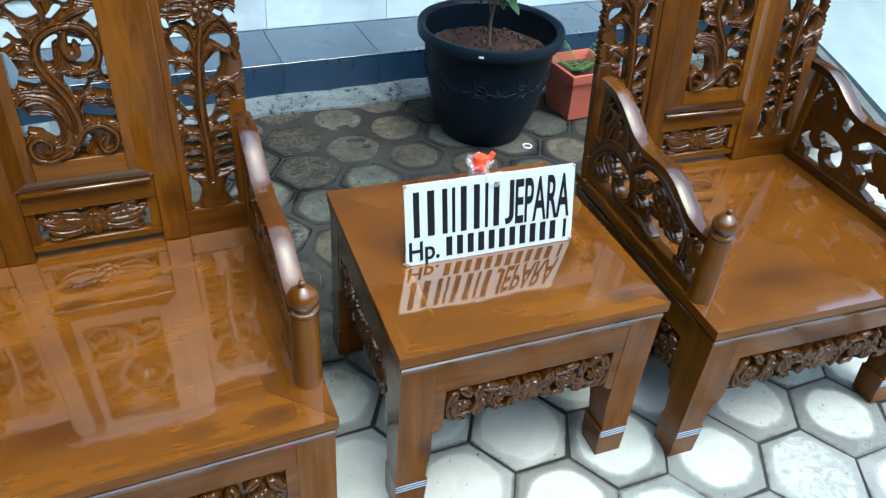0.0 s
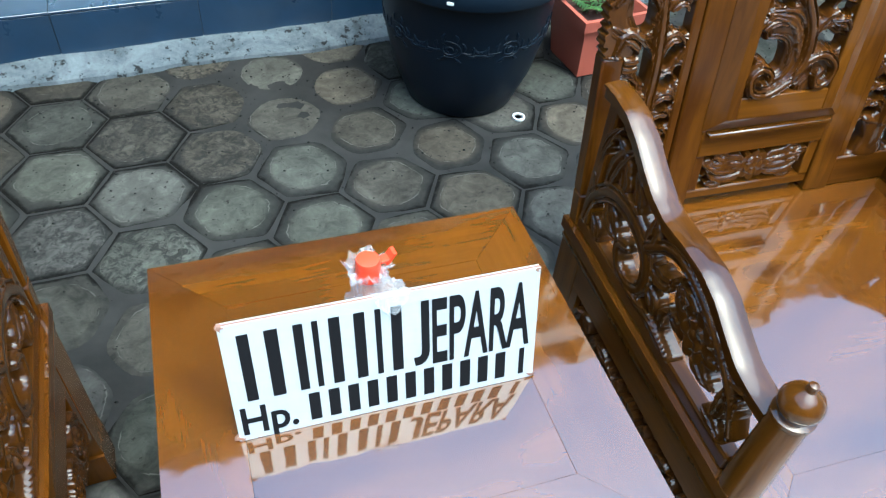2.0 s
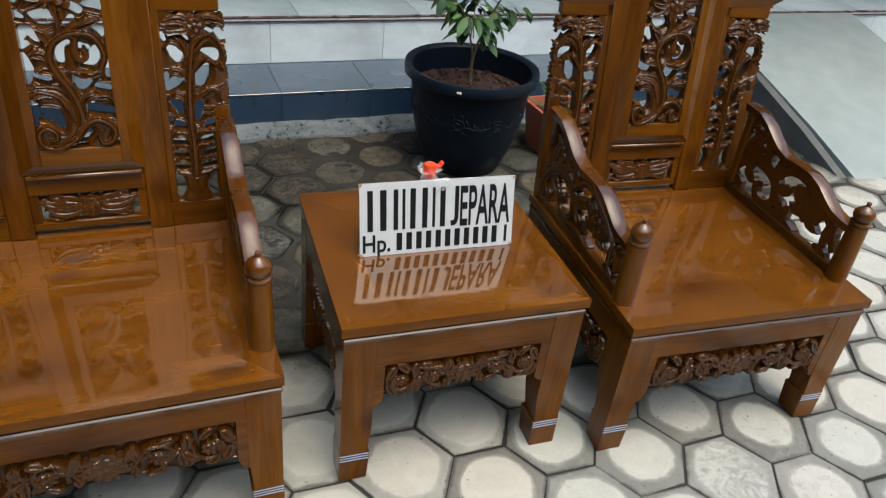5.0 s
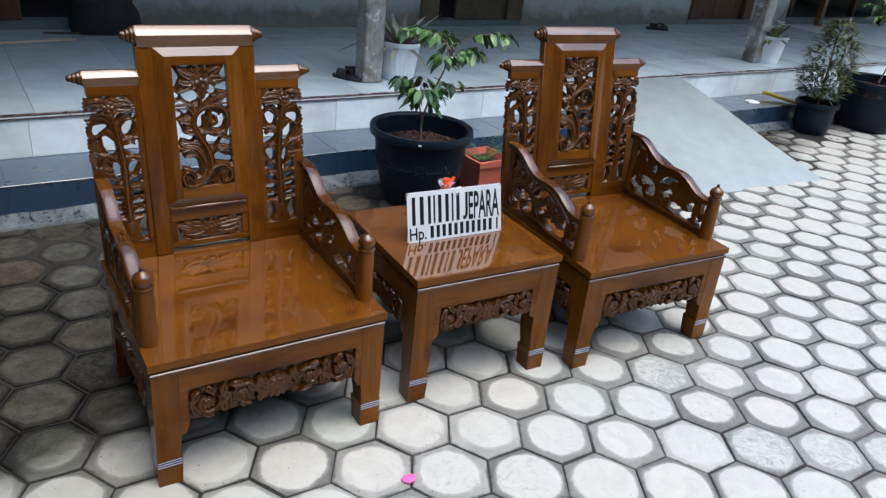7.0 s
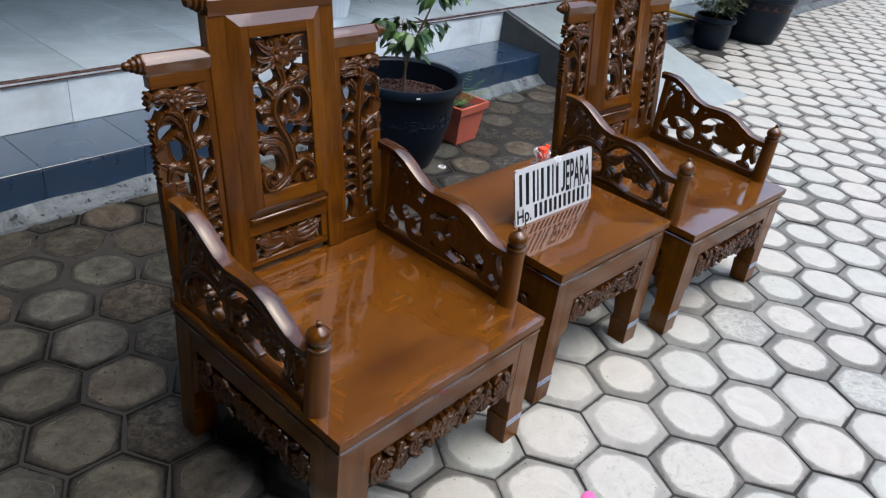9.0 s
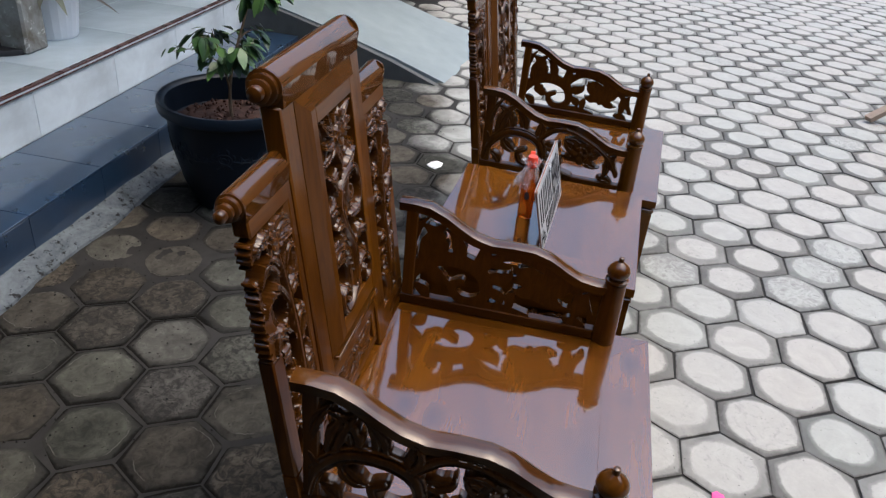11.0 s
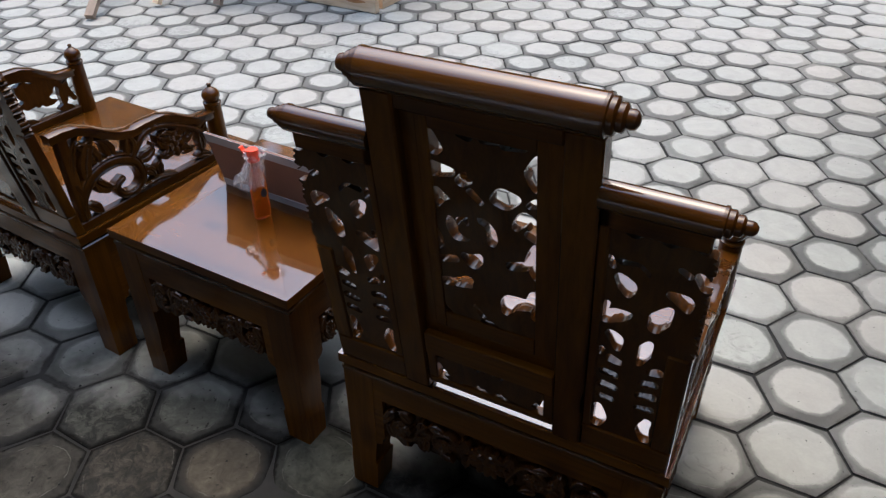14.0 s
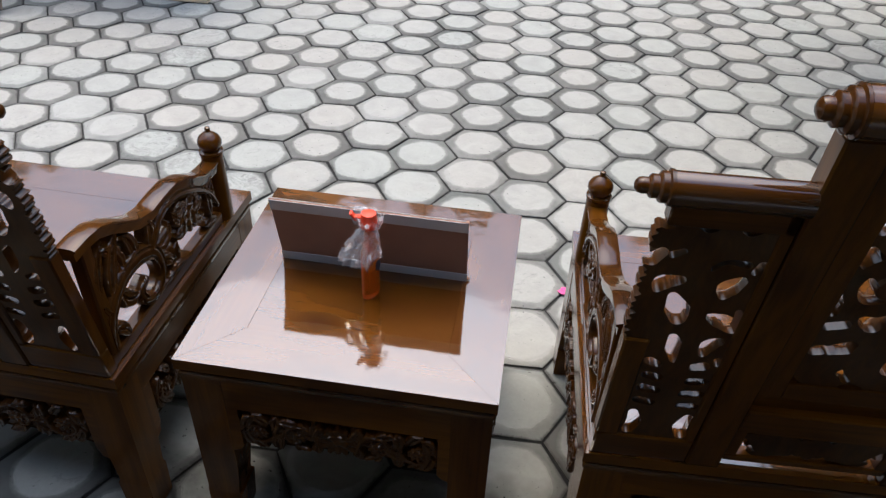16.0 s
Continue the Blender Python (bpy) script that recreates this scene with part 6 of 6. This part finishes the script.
def black_pot(x, y, r0, r1, h, label, seed):
    b = empty("potted_shrub", pose(x, y, 0), label, "potted plant", "potted plants")
    sh = Shape()
    pot(sh, r0, r1, h, 0.01, 0.012, 32)
    part("pot", sh, BLACKPOT, b)
    sh = Shape()
    soil(sh, r1 - 0.014, h * 0.8, seed, 20)
    part("soil", sh, SOIL, b)
    return b


shrub = black_pot(4.93, 2.02, 0.13, 0.165, 0.27, "dense bushy shrub in a small black pot", 31)
sh, lv = Shape(), Shape()
rr = random.Random(32)
sh.tube([(0, 0, 0.2), (0.01, 0, 0.4), (0.0, 0.01, 0.7), (0.01, 0, 0.95)], [0.012, 0.010, 0.007, 0.003], 7)
for k in range(560):
    z = 0.30 + 0.62 * rr.random() ** 1.25
    rad = 0.21 * math.sin(math.pi * min(0.97, max(0.05, (z - 0.22) / 0.74)) ** 0.8) ** 0.7 * rr.random() ** 0.4
    a = rr.random() * 6.283
    c = (rad * math.cos(a), rad * math.sin(a), z)
    for q in range(3):
        blade(lv, c, (math.cos(a + rr.uniform(-1, 1)), math.sin(a + rr.uniform(-1, 1)), rr.uniform(-0.1, 1.0)), (0, 0, 1), 0.075 * (0.7 + 0.6 * rr.random()), 0.017, 0.3)
part("trunk", sh, BARK, shrub)
part("crown", lv, SHRUB, shrub, "dense narrow green leaves", 180)
tree = black_pot(5.70, 2.00, 0.23, 0.32, 0.43, "slender sapling in a wide black pot", 41)
sapling(tree, (0.0, 0.0, 0.40), 0.72, 42, 0.085, 0.24, LEAF, 0.62, 20)

# ---- loose things ----


def scrap(name, x, y, z, size, mat, label, category, seed):
    rr = random.Random(seed)
    sh = Shape()
    n = 7
    rows = [[(size * q * (0.8 + 0.4 * rr.random()) * math.cos(2 * math.pi * i / n), size * q * (0.8 + 0.4 * rr.random()) * math.sin(2 * math.pi * i / n), h + 0.25 * size * rr.random() * (1 if h else 0)) for i in range(n)] for q, h in ((1.0, 0.0), (0.95, 0.002 + size * 0.15), (0.4, 0.002 + size * 0.4))]
    sh.rings(rows)
    ob = thing(name, sh, mat, label, category, angle=10)
    ob.matrix_basis = Matrix.Translation((x, y, z)) @ Matrix.Diagonal((1.0, 0.8, 0.35, 1.0))
    return ob


scrap("paper_scrap", 1.513, 0.902, 0.0, 0.045, PAPER, "crumpled white paper scrap on the paving", "litter", 1)
scrap("pink_scrap", -0.156, -0.319, 0.0, 0.022, PINK, "small bright pink paper scrap on the paving", "litter", 2)
scrap("paper_scrap", 4.55, 2.37, 0.1805, 0.07, PAPER, "flat white paper scrap on the step", "litter", 3)
sh = Shape()
sh.lathe([(0.014, 0.0), (0.019, 0.0), (0.0195, 0.003), (0.019, 0.006), (0.014, 0.006), (0.0135, 0.003), (0.014, 0.0)], (0, 0, 0), "z", 16)
ring = thing("plastic_ring", sh, PAPER, "small white plastic ring on the paving by the pot", "litter")
ring.location = (0.985, 1.395, 0.0)

brush = empty("yellow_brush", pose(4.86, 2.40, 0.215, 0, 6, -62), "yellow-handled tool lying on the navy step", "tool")
sh = Shape()
sh.tube([(-0.10, 0, 0.004), (0, 0, 0.002), (0.18, 0, 0.0)], [0.015, 0.017, 0.014], 10)
part("handle", sh, YELLOW, brush)
sh = Shape()
sh.tube([(0.18, 0, 0.0), (0.25, 0, 0.0), (0.31, 0.01, 0.0)], [0.010, 0.016, 0.012], 8)
part("head", sh, RED, brush)


def sandal(x, y, z, rz, label):
    s = empty("sandal", pose(x, y, z, 0, 0, rz), label, "sandal", "sandals")
    sh = Shape()
    out = [(0.045 * math.cos(a) * (1 - 0.15 * math.sin(a)), 0.125 * math.sin(a)) for a in (2 * math.pi * i / 18 for i in range(18))]
    sh.prism(out, 0.0, 0.022, lambda u, v, d: (u, v, d), 0.004)
    part("sole", sh, BLACK, s)
    sh = Shape()
    sh.rings([[(0.046 * math.cos(a), y0 + 0.01 * math.sin(a), 0.020 + 0.042 * math.sin(a)) for a in (math.pi * i / 10 for i in range(11))] + [(0.040 * math.cos(a), y0 + 0.01 * math.sin(a), 0.020 + 0.036 * math.sin(a)) for a in (math.pi * i / 10 for i in range(10, -1, -1))] for y0 in (0.01, 0.04, 0.075)])
    part("strap", sh, BLACK, s)


for x, y, rz in ((0.93, 2.72, 40), (1.02, 2.80, 75), (5.35, 4.42, 60), (5.50, 4.50, 110)):
    sandal(x, y, 0.4015, rz, "black rubber sandal lying on the porch floor")

# ---- unfinished timber door panels, propped upright in the yard ----


def propped_panel(m, length, height, foot, stiles, face, bead, label):
    """Rails, stiles and planked bays; face is the side (0 or 1) on which the filler was smeared."""
    p = empty("timber_panel", m, label, "door panel", "propped timber panels")
    T = 0.045
    for name, z0, z1 in (("bottom_rail", 0.0, foot), ("top_rail", height - 0.12, height)):
        sh = Shape()
        sh.box(0, length, 0.0, T, z0, z1, 0.004)
        part(name, sh, PINE, p)
    for i, (x0, x1) in enumerate(stiles):
        sh = Shape()
        sh.box(x0, x1, 0.0015, T - 0.0015, foot + 0.0005, height - 0.1205, 0.004)
        part("stile", sh, PINE, p)
        if i + 1 == len(stiles) or stiles[i + 1][0] - x1 < 0.03:
            continue
        a, b = x1, stiles[i + 1][0]
        for z0, z1 in ((foot, height - 0.12),):
            for k in range(4):
                sh = Shape()
                sh.box(a, b, 0.015, T - 0.015, z0 + (z1 - z0) * k / 4 + 0.0007, z0 + (z1 - z0) * (k + 1) / 4 - 0.0007, 0.003)
                part("plank", sh, PINE, p)
            w = 0.017
            for u0, u1, w0, w1 in ((a, a + w, z0, z1), (b - w, b, z0, z1), (a + w, b - w, z0, z0 + w), (a + w, b - w, z1 - w, z1)):
                sh = Shape()
                sh.box(u0, u1, 0.005, T - 0.005, w0, w1, 0.005)
                part("bead", sh, bead, p)
    rr = random.Random(int(length * 100))
    for k in range(int(length * 4)):
        x = rr.uniform(0.1, length - 0.15)
        z = foot * rr.uniform(0.55, 0.85) if rr.random() < 0.8 else foot * 0.35
        w, h = rr.uniform(0.02, 0.10), rr.uniform(0.010, 0.020)
        q = [(w * math.cos(a) * rr.uniform(0.7, 1.1), h * math.sin(a) * rr.uniform(0.7, 1.1)) for a in (2 * math.pi * i / 11 for i in range(11))]
        sh = Shape()
        sh.prism([(x + u, z + v) for u, v in q], 0.02, T + 0.0015 if face else -0.0015, lambda u, v, d: (u, d, v), 0.0006)
        part("filler_patch", sh, PUTTY, p)
    return p


propped_panel(pose(4.62, -2.42, 0.0, 0, 0, 180) @ pose(0, -0.045, 0), 2.80, 1.15, 0.105, ((0.0, 0.12), (0.72, 0.86), (1.459, 1.618), (1.819, 1.969), (2.534, 2.676), (2.679, 2.80)), 0, PINE, "unfinished pale timber door panel with orange filler patches")
propped_panel(pose(1.862, -4.62, 0.0, 0, 0, 90) @ pose(0, -0.02, 0), 2.14, 1.15, 0.165, ((0.0, 0.12), (0.75, 0.862), (1.02, 1.145), (1.966, 2.14)), 1, BEAD, "unfinished pale timber panel beside another on the paving")


def batten(x0, y0, x1, y1, z1, mat, label):
    sh = Shape()
    a, b = Vector((x0, y0, 0.022)), Vector((x1, y1, z1))
    d = (b - a).normalized()
    s = d.cross((0, 0, 1)).normalized()
    t = d.cross(s)
    rows = [[p + s * i * 0.028 + t * j * 0.016 for i, j in ((-1, -1), (1, -1), (1, 1), (-1, 1))] for p in (a, b)]
    sh.rings(rows)
    thing("batten", sh, mat, label, "batten", "leaning battens")


batten(3.31, -1.405, 3.80, -2.35, 0.62, BATTEN, "grey weathered batten leaning on the timber panel")
batten(3.15, -1.80, 3.08, -2.36, 0.98, PINE, "pale batten leaning on the timber panel")
batten(2.785, -1.98, 2.80, -2.36, 0.95, BATTEN, "brown batten leaning on the timber panel")
batten(1.395, -3.88, 1.81, -3.80, 1.00, PINE, "pale batten propping up the timber panel")

# ---- tiles of the porch ----


def tile_run(parent, mat, xs, name, dims):
    """Tiles side by side along the house; dims gives y0, y1, z0, z1."""
    w = xs[1] - xs[0]
    sh = Shape()
    sh.box(0.0012, w - 0.0012, *dims, 0.0012)
    me = sh.mesh(name)
    me.materials.append(mat)
    for x in xs:
        ob = new(name, me)
        ob.parent = parent
        ob.location = (x, 0, 0)


step = empty("step_tiles", HOUSE, "navy blue glazed step tiles with pale joints", "step", kind="structure")
for lo, hi in ((G0 - 0.41 * 14, G0), (G1, G1 + 0.41 * 11)):
    xs = [lo + 0.41 * i for i in range(round((hi - lo) / 0.41))]
    tile_run(step, NAVY, xs, "riser_tile", (0.0, 0.010, 0.040, 0.172))
    tile_run(step, NAVY, xs, "tread_tile", (-0.002, 0.364, 0.174, 0.182))
sh = Shape()
sh.box(G0 + 0.0005, G0 + 0.008, 0.004, 0.366, 0.04, 0.174, 0.002)
part("end_tile", sh, NAVY, step)
risers = empty("porch_riser_tiles", HOUSE, "pale marbled riser tiles below the porch floor", "riser", kind="structure")
xs = [-0.94 + 0.55 * i for i in range(-10, 17)]
tile_run(risers, MARBLE, xs, "marble_tile", (0.3655, 0.3735, 0.183, 0.378))
nosing = empty("porch_nosing", HOUSE, "brown glazed double nosing along the porch edge", "trim", kind="structure")
xs = [-6.9 + 0.41 * i for i in range(37)]
tile_run(nosing, NOSING, xs, "nosing_tile", (0.352, 0.376, 0.3945, 0.4015))
tile_run(nosing, MARBLE, xs, "nosing_band", (0.3545, 0.376, 0.3855, 0.3942))
tile_run(nosing, NOSING, xs, "nosing_tile", (0.355, 0.374, 0.3785, 0.3852))
for j in range(5):
    tile_run(porch_floor, PORCH, [-6.9 + 0.6 * i for i in range(25)], "floor_tile", (0.378 + 0.44 * j, 0.814 + 0.44 * j, 0.391, 0.400))

# ---- crumbs of soil and grit on the paving before the step ----
rr = random.Random(91)
sh = Shape()
for k in range(1500):
    x, y = rr.uniform(-1.9, 2.5), 1.86 - abs(rr.gauss(0, 0.42)) + 0.056 * rr.uniform(-1.9, 2.5)
    if y < 0.55 or -0.16 < x - 0.864 < 0.16 and abs(y - 1.588) < 0.16:
        continue
    if y > 1.83 + 0.056 * x:
        continue
    r = rr.uniform(0.0015, 0.0048)
    z = -0.001 if rr.random() < 0.6 else -0.004
    j = lambda: rr.uniform(0.6, 1.3)
    sh.add([(x + r * j(), y, z), (x, y + r * j(), z), (x - r * j(), y, z), (x, y - r * j(), z), (x, y, z + r * j())], [(0, 1, 4), (1, 2, 4), (2, 3, 4), (3, 0, 4), (3, 2, 1, 0)])
thing("soil_crumbs", sh, SAND, "dark crumbs of soil scattered on the paving", "soil", kind="stuff", angle=10)

# ---- the paved yard ----
sh = Shape()
sh.add([(-400, -400, -0.014), (400, -400, -0.014), (400, 400, -0.014), (-400, 400, -0.014)], [(0, 1, 2, 3)])
ground = thing("ground", sh, SAND, "dark sandy ground under the paving joints", "ground", kind="structure")
AX = (PITCH * math.cos(TURN), PITCH * math.sin(TURN))
BX = (PITCH * math.cos(TURN + math.pi / 3), PITCH * math.sin(TURN + math.pi / 3))


# mud washed level with the stones along the porch: it fills the joints and laps over the sunken rims
def mud_height(x, y):
    deep = min(1.0, max(0.0, 2.6 * (y - 0.21 * x - 0.36) + 0.9 * noise.noise((x * 2.3, y * 2.3, 3.0))))
    thick = 0.50 + 0.26 * min(1.0, max(0.0, (x - 0.55) * 1.3)) - 0.34 * min(1.0, max(0.0, (-0.2 - x) * 1.5)) + 0.75 * noise.noise((x * 1.7, y * 1.7, 9.0)) + 0.25 * noise.noise((x * 7.0, y * 7.0, 1.0))
    return -0.0105 + 0.0090 * deep * min(1.0, max(0.0, thick)) + 0.0007 * noise.noise((x * 19.0, y * 19.0, 5.0))


sh, step, x0, y0 = Shape(), 0.03, -2.9, -4.4
nx, ny = int(8.6 / step), int(6.5 / step)
sh.add([(x0 + step * i, y0 + step * j, mud_height(x0 + step * i, y0 + step * j)) for i in range(nx) for j in range(ny)],
       [(i * ny + j, (i + 1) * ny + j, (i + 1) * ny + j + 1, i * ny + j + 1) for i in range(nx - 1) for j in range(ny - 1)])
thing("mud", sh, MUD, "dark dried mud washed into the paving joints", "mud", kind="stuff", angle=60)


def hexagon(rr):
    """One paving stone about its centre: a level disc, a sunken rim and sides."""
    ap = PITCH / 2 - 0.0028
    R = ap / math.cos(math.pi / 6)
    n, r = 18, ap * 0.80
    disc = [(r * math.cos(2 * math.pi * i / n + TURN), r * math.sin(2 * math.pi * i / n + TURN), 0.0) for i in range(n)]
    rim, low = [], []
    for i in range(6):
        a = TURN + math.pi / 6 + math.pi / 3 * i
        j, k = rr.uniform(-0.003, 0.001), rr.uniform(-0.0025, 0.0025)
        rim.append(((R + j) * math.cos(a) + k, (R + j) * math.sin(a) - k, -0.0055 + rr.uniform(-0.002, 0.001)))
        low.append((rim[-1][0], rim[-1][1], -0.03))
    v = disc + rim + low
    f = [tuple(range(n))]
    for i in range(6):
        a, b, c, e = (3 * i) % n, (3 * i + 1) % n, (3 * i + 2) % n, (3 * i + 3) % n
        f += [(b, a, n + i), (c, b, n + i), (e, c, n + i), (e, n + i, n + (i + 1) % 6)]
        p, q = n + i, n + (i + 1) % 6
        f.append((q, p, p + 6, q + 6))
    f = [tuple(reversed(t)) if k else t for k, t in enumerate(f)]
    return v, f


def stone_mesh(name, stones):
    """Stones as (x, y, z, tilt u, tilt v, tone, shape) in one mesh."""
    vs, fs, uvs, tones = [], [], [], []
    for x, y, z, tu, tv, tone, (v, f) in stones:
        k = len(vs)
        vs += [(x + a, y + b, z + c + tu * a + tv * b) for a, b, c in v]
        for t in f:
            fs.append(tuple(i + k for i in t))
            uvs += [(v[i][0] / (PITCH / 2), v[i][1] / (PITCH / 2)) for i in t]
            tones.append(tone)
    me = bpy.data.meshes.new(name)
    me.from_pydata(vs, [], fs)
    me.uv_layers.new(name="flat").data.foreach_set("uv", np.array(uvs, dtype=np.float32).ravel())
    me.attributes.new("tone", "FLOAT", "FACE").data.foreach_set("value", np.array(tones, dtype=np.float32))
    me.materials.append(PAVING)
    me.update()
    return me


rnd = random.Random(77)
kinds = [hexagon(rnd) for _ in range(14)]
near, far = [], []
for i in range(-75, 75):
    for j in range(-75, 75):
        x, y = OFF[0] + AX[0] * i + BX[0] * j, OFF[1] + AX[1] * i + BX[1] * j
        if not (-5.0 < x < 13.0 and -11.0 < y) or y > 1.945 + 0.056 * x - 0.01 and x < 9.0 or y > 4:
            continue
        (near if abs(x - 0.15) < 1.75 and abs(y - 0.12) < 1.70 else far).append((math.hypot(x - 0.1, y - 0.2), x, y))
near.sort()
far += near[300:]
pavement = empty("pavement", pose(0, 0, 0), "pale hexagonal concrete paving stones with dark joints", "pavement", kind="structure")
shapes = [stone_mesh("paving_stone", [(0, 0, 0, 0, 0, (k + 0.5) / 14, kinds[k])]) for k in range(14)]
for _, x, y in near[:300]:
    ob = new("paving_stone", shapes[rnd.randrange(14)])
    ob.parent = pavement
    ob.matrix_basis = Matrix.Translation((x, y, rnd.uniform(-0.0025, 0.0005))) @ Euler((rnd.uniform(-0.006, 0.006), rnd.uniform(-0.006, 0.006), math.pi / 3 * rnd.randrange(6))).to_matrix().to_4x4()
rest = new("paving_stones", stone_mesh("paving_stones", [(x, y, rnd.uniform(-0.0025, 0.0005), rnd.uniform(-0.006, 0.006), rnd.uniform(-0.006, 0.006), rnd.random(), kinds[rnd.randrange(14)]) for _, x, y in far]))
rest.parent = pavement
rest["kind"] = "stuff"
